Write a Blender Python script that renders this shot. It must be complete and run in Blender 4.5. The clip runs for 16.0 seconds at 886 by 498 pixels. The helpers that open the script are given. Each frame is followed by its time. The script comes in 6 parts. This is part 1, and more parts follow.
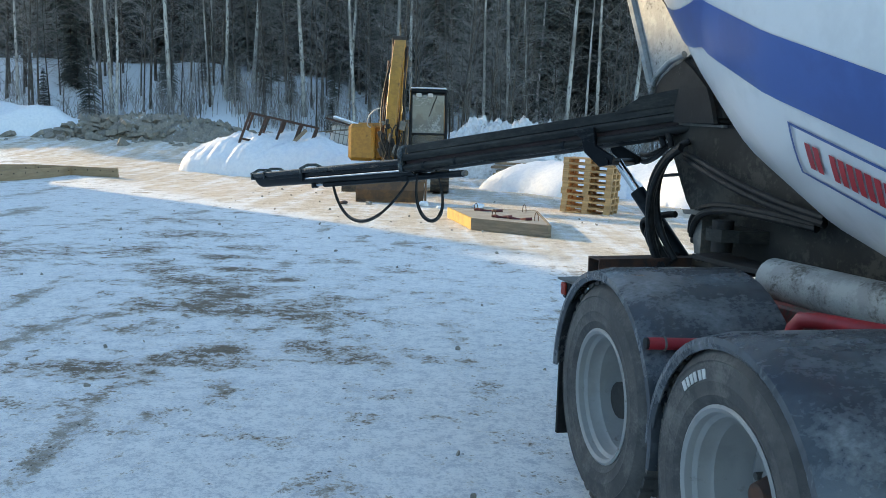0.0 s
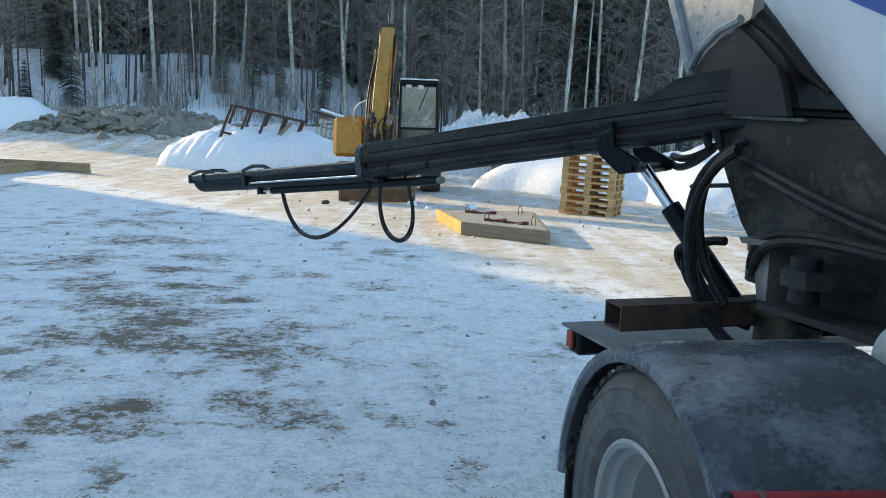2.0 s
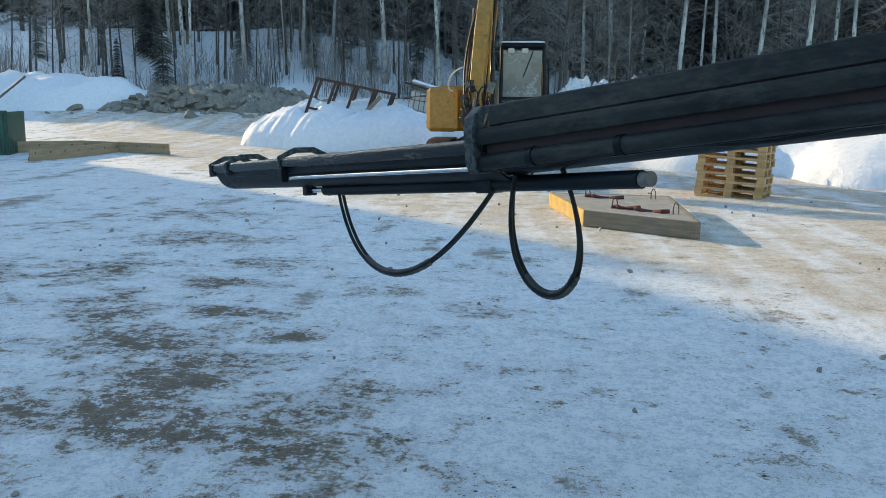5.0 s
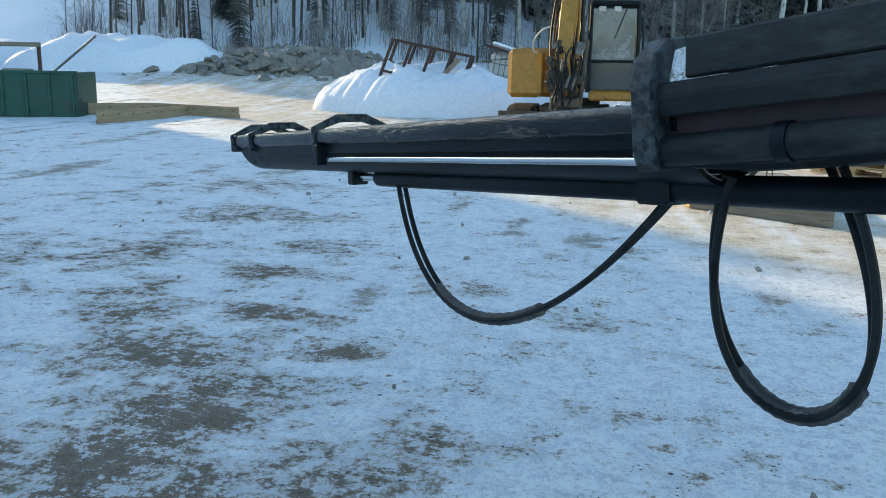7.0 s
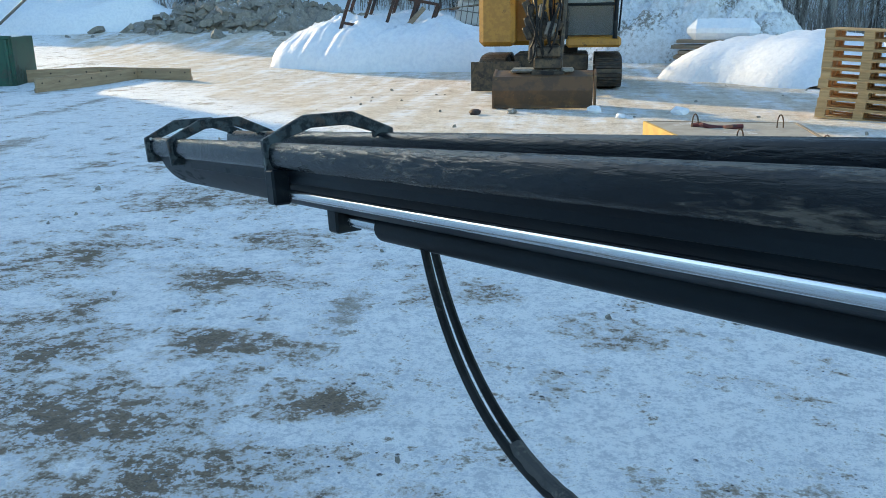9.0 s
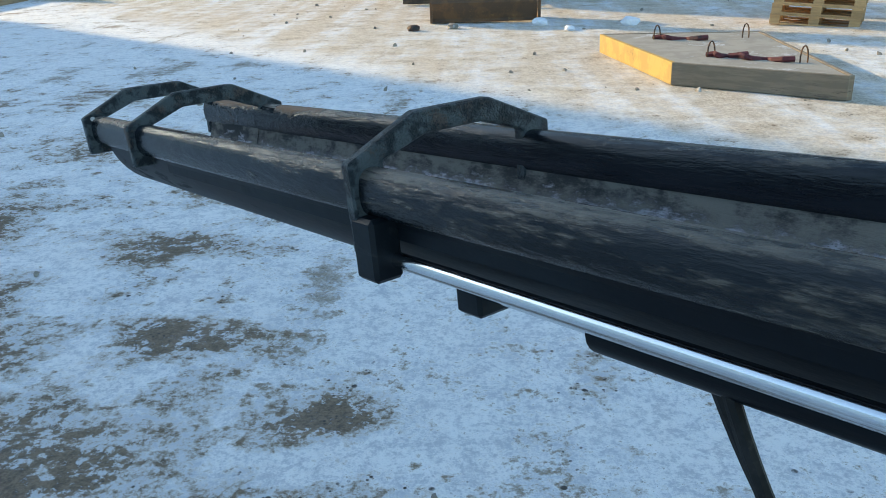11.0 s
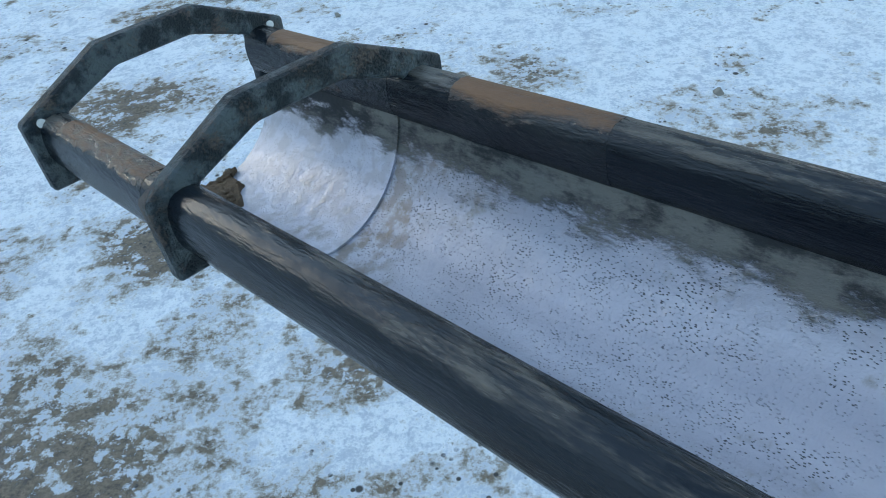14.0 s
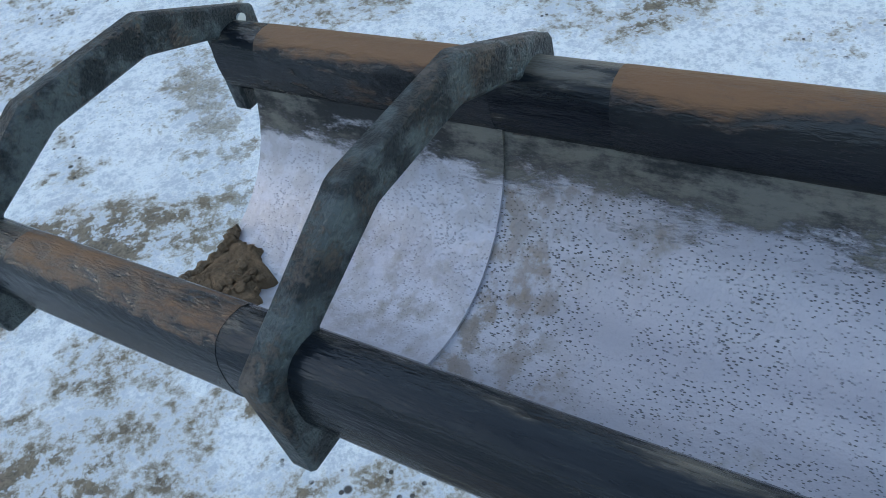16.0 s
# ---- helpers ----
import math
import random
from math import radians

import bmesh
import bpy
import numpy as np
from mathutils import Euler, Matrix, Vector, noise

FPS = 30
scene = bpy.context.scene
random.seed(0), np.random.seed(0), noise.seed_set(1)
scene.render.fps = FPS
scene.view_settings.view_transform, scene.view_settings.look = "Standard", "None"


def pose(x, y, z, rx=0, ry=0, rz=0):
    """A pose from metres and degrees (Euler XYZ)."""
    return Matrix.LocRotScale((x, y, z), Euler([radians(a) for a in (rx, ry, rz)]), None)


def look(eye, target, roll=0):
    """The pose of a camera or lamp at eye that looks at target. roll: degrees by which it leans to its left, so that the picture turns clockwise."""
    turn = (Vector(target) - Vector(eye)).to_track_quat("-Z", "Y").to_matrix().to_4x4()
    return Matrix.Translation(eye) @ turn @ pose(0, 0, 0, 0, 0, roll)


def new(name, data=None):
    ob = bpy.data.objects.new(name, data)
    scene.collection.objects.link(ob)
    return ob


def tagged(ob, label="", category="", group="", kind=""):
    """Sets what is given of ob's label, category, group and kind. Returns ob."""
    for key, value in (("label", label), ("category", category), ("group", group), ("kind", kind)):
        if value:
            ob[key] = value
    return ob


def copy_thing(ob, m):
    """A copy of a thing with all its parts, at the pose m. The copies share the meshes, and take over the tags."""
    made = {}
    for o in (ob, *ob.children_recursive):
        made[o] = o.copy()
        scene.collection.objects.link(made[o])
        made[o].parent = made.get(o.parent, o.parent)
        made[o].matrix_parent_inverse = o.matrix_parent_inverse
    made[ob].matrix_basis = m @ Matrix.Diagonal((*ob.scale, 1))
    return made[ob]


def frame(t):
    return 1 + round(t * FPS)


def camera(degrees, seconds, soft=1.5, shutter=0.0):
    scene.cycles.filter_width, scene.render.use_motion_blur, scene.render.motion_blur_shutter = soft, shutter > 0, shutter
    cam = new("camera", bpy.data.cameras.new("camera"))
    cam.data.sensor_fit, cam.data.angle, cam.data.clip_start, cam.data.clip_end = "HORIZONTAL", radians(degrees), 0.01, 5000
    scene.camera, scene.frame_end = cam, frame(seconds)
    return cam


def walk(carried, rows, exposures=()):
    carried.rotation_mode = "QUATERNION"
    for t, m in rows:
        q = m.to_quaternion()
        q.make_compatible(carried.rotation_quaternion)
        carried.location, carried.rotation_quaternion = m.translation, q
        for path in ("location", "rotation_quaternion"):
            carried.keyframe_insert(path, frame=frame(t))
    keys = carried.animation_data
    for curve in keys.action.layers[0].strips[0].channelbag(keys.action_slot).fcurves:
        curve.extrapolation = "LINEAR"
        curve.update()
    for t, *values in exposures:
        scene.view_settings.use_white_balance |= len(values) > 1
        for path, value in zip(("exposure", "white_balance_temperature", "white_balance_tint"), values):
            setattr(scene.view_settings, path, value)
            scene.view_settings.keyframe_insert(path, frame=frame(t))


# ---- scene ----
cam = camera(55.5, 16.0, 0.9)
PATH = [
    (0, (-0.052, 0.021, 1.781), (-0.055, 2.002, 1.510), 1.74),
    (0.5, (0.111, 0.393, 1.779), (0.111, 2.374, 1.501), 1.93),
    (1, (0.158, 0.756, 1.784), (0.162, 2.736, 1.502), 2.24),
    (1.5, (0.131, 1.152, 1.787), (0.136, 3.132, 1.502), 2.20),
    (2, (0.106, 1.563, 1.790), (0.111, 3.543, 1.506), 1.98),
    (2.5, (0.074, 1.988, 1.801), (0.080, 3.968, 1.522), 1.83),
    (3, (0.009, 2.412, 1.814), (0.009, 4.393, 1.538), 1.64),
    (3.5, (-0.041, 2.832, 1.808), (-0.063, 4.812, 1.526), 1.43),
    (4, (-0.079, 3.289, 1.776), (-0.149, 5.265, 1.476), 1.08),
    (4.5, (-0.148, 3.758, 1.734), (-0.287, 5.726, 1.408), 0.71),
    (5, (-0.219, 4.187, 1.695), (-0.435, 6.144, 1.346), 0.71),
    (5.2, (-0.230, 4.405, 1.694), (-0.476, 6.357, 1.335), 0.50),
    (7.3, (-0.542, 5.654, 1.624), (-0.929, 7.565, 1.180), 1.13),
    (7.5, (-0.582, 5.774, 1.624), (-0.965, 7.683, 1.169), 1.13),
    (8, (-0.670, 6.075, 1.635), (-1.042, 7.981, 1.158), 0.62),
    (8.5, (-0.759, 6.376, 1.647), (-1.108, 8.280, 1.147), 0.10),
    (10.8, (-1.291, 7.267, 1.645), (-1.401, 9.127, 0.919), -3.14),
    (11, (-1.319, 7.341, 1.651), (-1.444, 9.196, 0.913), -2.01),
    (11.5, (-1.396, 7.519, 1.645), (-1.530, 9.340, 0.830), -2.95),
    (12, (-1.461, 7.687, 1.643), (-1.592, 9.470, 0.746), -3.60),
    (12.5, (-1.523, 7.840, 1.648), (-1.656, 9.577, 0.665), -4.56),
    (13, (-1.597, 7.976, 1.657), (-1.724, 9.660, 0.586), -5.66),
    (13.5, (-1.662, 8.098, 1.662), (-1.762, 9.728, 0.508), -6.61),
    (14, (-1.716, 8.205, 1.662), (-1.768, 9.775, 0.423), -7.33),
    (14.5, (-1.780, 8.291, 1.661), (-1.775, 9.795, 0.342), -8.01),
    (15, (-1.839, 8.360, 1.663), (-1.773, 9.802, 0.278), -8.73),
    (15.5, (-1.871, 8.422, 1.655), (-1.729, 9.816, 0.229), -9.87),
    (16, (-1.889, 8.473, 1.630), (-1.647, 9.838, 0.188), -11.41),
]
walk(cam, [(t, look(eye, target, roll)) for t, eye, target, roll in PATH],
     [(0, 1.43, 6650, 2), (3.5, 1.38, 6620, 2), (5, 1.18, 6500, 1), (8.5, 1.42, 6250, -1), (11.5, 1.42, 6550, 1), (13, 1.86, 6600, 1), (15.5, 1.96, 7450, 8), (16, 1.96, 7550, 9)])

# ---- world and sun ----
SUN_FROM = Vector((-0.80, 0.60, 0.268)).normalized()
world = bpy.data.worlds.new("world")
scene.world = world
world.use_nodes = True
wn = world.node_tree.nodes
sky = wn.new("ShaderNodeTexSky")
sky.sky_type = "NISHITA"
sky.sun_disc = False
sky.sun_elevation = radians(15)
sky.sun_rotation = math.atan2(SUN_FROM.x, SUN_FROM.y)
sky.air_density, sky.dust_density, sky.ozone_density = 1.0, 0.6, 1.5
wn["Background"].inputs["Strength"].default_value = 0.15
world.node_tree.links.new(sky.outputs[0], wn["Background"].inputs["Color"])
sun_data = bpy.data.lights.new("sun", "SUN")
sun_data.energy, sun_data.angle, sun_data.color = 2.6, radians(0.6), (1.0, 0.71, 0.39)
sun = new("sun", sun_data)
sun.matrix_world = look(SUN_FROM * 80, (0, 0, 0))


# ---- materials ----
def shader(name, rough=0.6, metal=0.0):
    m = bpy.data.materials.new(name)
    m.use_nodes = True
    nt = m.node_tree
    b = nt.nodes["Principled BSDF"]
    b.inputs["Roughness"].default_value, b.inputs["Metallic"].default_value = rough, metal
    return m, nt, b


def coords(nt, space="Object", scale=(1, 1, 1)):
    tc = nt.nodes.new("ShaderNodeTexCoord")
    mp = nt.nodes.new("ShaderNodeMapping")
    mp.inputs["Scale"].default_value = scale
    nt.links.new(tc.outputs[space], mp.inputs["Vector"])
    return mp.outputs[0]


def noise_of(nt, vec, scale, detail=6, rough=0.6):
    n = nt.nodes.new("ShaderNodeTexNoise")
    n.inputs["Scale"].default_value, n.inputs["Detail"].default_value, n.inputs["Roughness"].default_value = scale, detail, rough
    nt.links.new(vec, n.inputs["Vector"])
    return n.outputs["Fac"]


def ramp(nt, fac, lo, hi):
    r = nt.nodes.new("ShaderNodeMapRange")
    r.interpolation_type = "SMOOTHSTEP"
    r.inputs["From Min"].default_value, r.inputs["From Max"].default_value = lo, hi
    nt.links.new(fac, r.inputs["Value"])
    return r.outputs["Result"]


def mix(nt, fac, a, b):
    m = nt.nodes.new("ShaderNodeMix")
    m.data_type = "RGBA"
    for value, socket in ((fac, m.inputs["Factor"]), (a, m.inputs[6]), (b, m.inputs[7])):
        if isinstance(value, (tuple, list)):
            socket.default_value = (*value, 1)
        elif isinstance(value, float):
            socket.default_value = value
        else:
            nt.links.new(value, socket)
    return m.outputs[2]


def sums(nt, op, a, b):
    m = nt.nodes.new("ShaderNodeMath")
    m.operation = op
    for value, socket in ((a, m.inputs[0]), (b, m.inputs[1])):
        if isinstance(value, (int, float)):
            socket.default_value = value
        else:
            nt.links.new(value, socket)
    return m.outputs[0]


def relief(nt, b, height, strength, distance):
    n = nt.nodes.new("ShaderNodeBump")
    n.inputs["Strength"].default_value, n.inputs["Distance"].default_value = strength, distance
    nt.links.new(height, n.inputs["Height"])
    nt.links.new(n.outputs[0], b.inputs["Normal"])


def worn(name, base, second, dirt, rough=0.5, metal=0.0, scale=6.0, stretch=(1, 1, 1), dirt_lo=0.55, bump=0.2, dist=0.004, rough_dirt=0.8, vary=0.0, crown=0.0, spec=0.5, edge=0.035):
    """Base colour mottled with a second one, dirt over it, fine relief."""
    m, nt, b = shader(name, rough, metal)
    b.inputs["Specular IOR Level"].default_value = spec
    v = coords(nt, "Object", stretch)
    big, fine = noise_of(nt, v, scale, 8, 0.65), noise_of(nt, v, scale * 9, 4)
    col = mix(nt, ramp(nt, big, 0.43, 0.57), base, second)
    mask = sums(nt, "ADD", sums(nt, "MULTIPLY", noise_of(nt, v, scale * 0.55, 10, 0.7), 0.75), sums(nt, "MULTIPLY", fine, 0.25))
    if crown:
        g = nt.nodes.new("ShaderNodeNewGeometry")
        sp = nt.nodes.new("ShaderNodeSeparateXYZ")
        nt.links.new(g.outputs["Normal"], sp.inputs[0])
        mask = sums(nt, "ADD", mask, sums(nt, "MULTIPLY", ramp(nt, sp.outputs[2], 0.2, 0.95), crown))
    d = ramp(nt, mask, dirt_lo - edge, dirt_lo + edge)
    col = mix(nt, d, col, dirt)
    if vary:
        oi = nt.nodes.new("ShaderNodeObjectInfo")
        hsv = nt.nodes.new("ShaderNodeHueSaturation")
        nt.links.new(sums(nt, "ADD", sums(nt, "MULTIPLY", oi.outputs["Random"], 2 * vary), 1 - vary), hsv.inputs["Value"])
        nt.links.new(col, hsv.inputs["Color"])
        col = hsv.outputs[0]
    nt.links.new(col, b.inputs["Base Color"])
    mr = nt.nodes.new("ShaderNodeMapRange")
    mr.inputs["To Min"].default_value, mr.inputs["To Max"].default_value = rough, rough_dirt
    nt.links.new(d, mr.inputs["Value"])
    nt.links.new(mr.outputs[0], b.inputs["Roughness"])
    if metal:
        inv = sums(nt, "MULTIPLY", sums(nt, "SUBTRACT", 1.0, d), metal)
        nt.links.new(inv, b.inputs["Metallic"])
    relief(nt, b, sums(nt, "ADD", fine, sums(nt, "MULTIPLY", d, 0.6)), bump, dist)
    return m


# mud patches on the yard: x, y, reach along x, reach along y, strength
MUD = [(-2.93, 9.6, 0.42, 0.34, 0.9), (-2.40, 8.95, 0.40, 0.34, 1.0), (-2.5, 8.4, 0.34, 0.30, 1.0), (-3.4, 10.3, 0.34, 0.26, 0.7), (-3.1, 11.6, 0.42, 0.22, 0.8), (-2.6, 10.5, 0.30, 0.17, 1.0),
       (-2.04, 8.15, 0.42, 0.30, 0.85), (-1.7, 8.3, 0.36, 0.26, 0.7), (-1.25, 7.9, 0.34, 0.30, 0.75), (-1.35, 8.75, 0.34, 0.34, 0.6), (-2.95, 8.3, 0.26, 0.36, 0.7), (-1.82, 6.6, 0.26, 0.30, 0.9),
       (-1.95, 6.25, 0.36, 0.16, 0.8), (-1.0, 6.75, 0.36, 0.24, 0.7), (-0.65, 6.5, 0.26, 0.20, 0.6), (-2.5, 6.0, 0.50, 0.30, 0.6), (-4.5, 11.9, 0.40, 0.55, 0.7), (-4.4, 13.9, 0.55, 0.40, 0.7),
       (-3.75, 13.9, 0.45, 0.30, 0.7), (-3.82, 10.7, 0.24, 0.42, 0.7), (-3.04, 12.6, 0.45, 0.25, 0.6), (-3.16, 9.5, 0.26, 0.32, 0.7), (-2.0, 9.85, 0.24, 0.13, 1.0), (-1.58, 11.4, 0.26, 0.22, 0.6),
       (-0.62, 10.75, 0.30, 0.20, 0.5), (-2.42, 9.9, 0.14, 0.42, 0.6), (-3.0, 10.24, 0.20, 0.30, 0.5), (-2.9, 9.75, 0.2, 0.3, 0.5), (-5.9, 11.3, 0.9, 0.8, 0.5), (-5.2, 16.0, 0.8, 0.6, 0.5)]


def yard_material():
    """Packed snow and ice worn to grit along the wheel lanes, with bare gravelly mud in patches."""
    m, nt, b = shader("packed_snow", 0.6)
    v = coords(nt)
    sep = nt.nodes.new("ShaderNodeSeparateXYZ")
    nt.links.new(v, sep.inputs[0])
    px, py = sep.outputs[0], sep.outputs[1]

    def add(*terms):
        out = None
        for source, weight in terms:
            term = sums(nt, "MULTIPLY", source, weight)
            out = term if out is None else sums(nt, "ADD", out, term)
        return out
    broad, mid, small = noise_of(nt, v, 0.5, 5), noise_of(nt, v, 2.4, 9, 0.68), noise_of(nt, v, 9, 8, 0.72)
    grain, grit = noise_of(nt, v, 34, 5, 0.75), noise_of(nt, v, 110, 3, 0.7)
    # wheel lanes lie along the yard and bend a little
    lanes = noise_of(nt, coords(nt, "Object", (1.5, 0.16, 1)), 1.3, 6, 0.6)
    # trampled snow: bright crumbs between greyer hollows
    crumb = add((small, 0.4), (grain, 0.4), (grit, 0.2))
    snow = mix(nt, ramp(nt, crumb, 0.42, 0.54), (0.62, 0.65, 0.70), (0.95, 0.96, 0.97))
    # thin brown grit in the lanes
    sharp = sums(nt, "MULTIPLY", sums(nt, "SUBTRACT", add((small, 0.5), (grain, 0.5)), 0.5), 1.5)
    wear = sums(nt, "ADD", sums(nt, "MULTIPLY", sums(nt, "SUBTRACT", add((lanes, 0.55), (mid, 0.45)), 0.5), 2.0), sharp)
    worn_mask = ramp(nt, sums(nt, "ADD", wear, sums(nt, "MULTIPLY", sums(nt, "SUBTRACT", broad, 0.5), 0.9)), 0.10, 0.26)
    grit_col = mix(nt, ramp(nt, add((grain, 0.5), (grit, 0.5)), 0.42, 0.58), (0.17, 0.140, 0.105), (0.46, 0.42, 0.36))
    col = mix(nt, sums(nt, "MULTIPLY", worn_mask, 0.85), snow, grit_col)
    col = mix(nt, sums(nt, "MULTIPLY", ramp(nt, add((grain, 0.5), (grit, 0.5)), 0.575, 0.63), ramp(nt, add((broad, 0.5), (mid, 0.5)), 0.40, 0.60)), col, (0.20, 0.175, 0.145))
    # sand grain, with the sun's warm tone painted in up to the shadow edge
    sunlit_yard = ramp(nt, add((px, 0.76), (py, 0.65), (broad, 1.4)), 9.3, 10.4)
    sunlit_sand = mix(nt, ramp(nt, add((grain, 0.55), (small, 0.45)), 0.40, 0.60), (0.46, 0.38, 0.28), (0.80, 0.74, 0.64))
    col = mix(nt, sums(nt, "MULTIPLY", sunlit_yard, ramp(nt, add((lanes, 0.4), (mid, 0.3), (crumb, 0.3)), 0.40, 0.54)), col, sunlit_sand)
    # bare mud
    field = None
    for x, y, rx, ry, k in MUD:
        dx, dy = sums(nt, "MULTIPLY", sums(nt, "SUBTRACT", px, x), 1.0 / rx), sums(nt, "MULTIPLY", sums(nt, "SUBTRACT", py, y), 1.0 / ry)
        d2 = sums(nt, "ADD", sums(nt, "MULTIPLY", dx, dx), sums(nt, "MULTIPLY", dy, dy))
        g = sums(nt, "MULTIPLY", sums(nt, "EXPONENT", sums(nt, "MULTIPLY", d2, -0.55), 0.0), k)
        field = g if field is None else sums(nt, "MAXIMUM", field, g)
    torn = add((mid, 0.52), (small, 0.34), (grain, 0.14))
    reach = sums(nt, "ADD", sums(nt, "MULTIPLY", field, 0.36), sums(nt, "MULTIPLY", sums(nt, "SUBTRACT", torn, 0.5), 1.9))
    film = sums(nt, "MULTIPLY", ramp(nt, reach, 0.06, 0.20), ramp(nt, crumb, 0.44, 0.53))
    col = mix(nt, sums(nt, "MULTIPLY", film, 0.8), col, (0.30, 0.245, 0.18))
    bare = ramp(nt, sums(nt, "ADD", reach, sums(nt, "MULTIPLY", sharp, 0.5)), 0.21, 0.30)
    soil = mix(nt, ramp(nt, add((grain, 0.6), (grit, 0.4)), 0.38, 0.62), (0.085, 0.058, 0.038), (0.27, 0.205, 0.14))
    col = mix(nt, sums(nt, "MULTIPLY", bare, 0.95), col, soil)
    # specks of gravel
    for scale, size, lo in ((9, 0.13, 0.50), (26, 0.20, 0.52)):
        vo = nt.nodes.new("ShaderNodeTexVoronoi")
        vo.inputs["Scale"].default_value = scale
        nt.links.new(v, vo.inputs["Vector"])
        speck = sums(nt, "MULTIPLY", ramp(nt, vo.outputs["Distance"], size, size * 0.6), ramp(nt, mid, lo, lo + 0.08))
        col = mix(nt, speck, col, (0.07, 0.062, 0.055))
    nt.links.new(col, b.inputs["Base Color"])
    rr = nt.nodes.new("ShaderNodeMapRange")
    rr.inputs["To Min"].default_value, rr.inputs["To Max"].default_value = 0.42, 0.85
    nt.links.new(ramp(nt, torn, 0.38, 0.58), rr.inputs["Value"])
    nt.links.new(rr.outputs[0], b.inputs["Roughness"])
    relief(nt, b, add((mid, 0.6), (small, 0.45), (grain, 0.40), (grit, 0.22)), 1.0, 0.042)
    return m


def snow_material(name, a, c, dirt, dirt_lo):
    m, nt, b = shader(name, 0.65)
    v = coords(nt)
    n1, n2 = noise_of(nt, v, 0.9, 8, 0.65), noise_of(nt, v, 9, 6, 0.65)
    col = mix(nt, ramp(nt, n2, 0.35, 0.7), a, c)
    col = mix(nt, ramp(nt, sums(nt, "ADD", sums(nt, "MULTIPLY", n1, 0.6), sums(nt, "MULTIPLY", n2, 0.4)), dirt_lo, dirt_lo + 0.1), col, dirt)
    nt.links.new(col, b.inputs["Base Color"])
    b.inputs["Subsurface Weight"].default_value = 0.0
    relief(nt, b, sums(nt, "ADD", n1, n2), 0.6, 0.06)
    return m


YARD = yard_material()
SNOW = snow_material("soft_snow", (0.86, 0.89, 0.94), (0.76, 0.80, 0.87), (0.60, 0.62, 0.66), 0.62)
DIRTY_SNOW = snow_material("dirty_snow", (0.80, 0.82, 0.85), (0.60, 0.60, 0.60), (0.22, 0.20, 0.17), 0.53)
RUBBLE = snow_material("rubble_stone", (0.30, 0.275, 0.235), (0.17, 0.155, 0.13), (0.66, 0.68, 0.71), 0.55)
BLACK = worn("black_steel", (0.004, 0.006, 0.009), (0.008, 0.012, 0.016), (0.045, 0.05, 0.052), 0.42, 0.0, 5, (1, 0.3, 1), 0.61, bump=0.25, spec=0.16)
BLACK_DUSTY = worn("dusty_black_steel", (0.014, 0.016, 0.017), (0.024, 0.026, 0.026), (0.085, 0.084, 0.076), 0.5, 0.0, 7, (1, 0.3, 1), 0.60, spec=0.2, edge=0.13)
MAROON_DARK = worn("dark_maroon_steel", (0.022, 0.010, 0.012), (0.034, 0.015, 0.017), (0.03, 0.026, 0.025), 0.6, 0.0, 6)
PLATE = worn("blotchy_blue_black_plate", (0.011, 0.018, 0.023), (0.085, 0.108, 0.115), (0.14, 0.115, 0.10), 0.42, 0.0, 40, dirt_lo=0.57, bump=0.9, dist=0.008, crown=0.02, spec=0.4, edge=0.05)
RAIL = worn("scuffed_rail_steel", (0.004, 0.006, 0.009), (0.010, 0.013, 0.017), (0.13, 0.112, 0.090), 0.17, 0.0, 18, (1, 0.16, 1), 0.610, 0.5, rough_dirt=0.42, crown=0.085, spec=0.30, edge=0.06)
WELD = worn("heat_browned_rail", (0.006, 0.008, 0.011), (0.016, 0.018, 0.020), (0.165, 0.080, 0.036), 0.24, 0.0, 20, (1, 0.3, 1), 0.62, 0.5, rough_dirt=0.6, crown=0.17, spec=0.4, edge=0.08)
RUST = worn("rusty_steel", (0.13, 0.070, 0.042), (0.21, 0.115, 0.062), (0.035, 0.032, 0.032), 0.8, 0.0, 22, (1, 0.4, 1), 0.52, bump=0.5, spec=0.3)
DARK_RUST = worn("dark_rusty_steel", (0.09, 0.045, 0.03), (0.05, 0.032, 0.028), (0.03, 0.028, 0.028), 0.8, 0.0, 9)
CHROME = worn("chrome_rod", (0.72, 0.74, 0.76), (0.62, 0.64, 0.67), (0.40, 0.40, 0.40), 0.16, 1.0, 3, (1, 0.2, 1), 0.66, 0.02, rough_dirt=0.3)
RUBBER = worn("rubber", (0.008, 0.009, 0.010), (0.016, 0.016, 0.017), (0.07, 0.07, 0.068), 0.6, 0.0, 9, dirt_lo=0.60, bump=0.3, spec=0.3)
HOSE = worn("hose_rubber", (0.010, 0.011, 0.012), (0.020, 0.021, 0.022), (0.05, 0.048, 0.045), 0.55, 0.0, 14, dirt_lo=0.62, spec=0.2)
WRAP = worn("hose_wrap", (0.035, 0.037, 0.038), (0.060, 0.060, 0.058), (0.14, 0.135, 0.12), 0.6, 0.0, 14, dirt_lo=0.56, bump=0.4)
TYRE = worn("tyre_rubber", (0.062, 0.063, 0.064), (0.085, 0.084, 0.082), (0.15, 0.146, 0.138), 0.75, 0.0, 9, dirt_lo=0.57, bump=0.3, spec=0.3, edge=0.1)
RIM = worn("grey_rim_paint", (0.30, 0.305, 0.305), (0.26, 0.265, 0.265), (0.15, 0.14, 0.13), 0.45, 0.0, 3, dirt_lo=0.58)
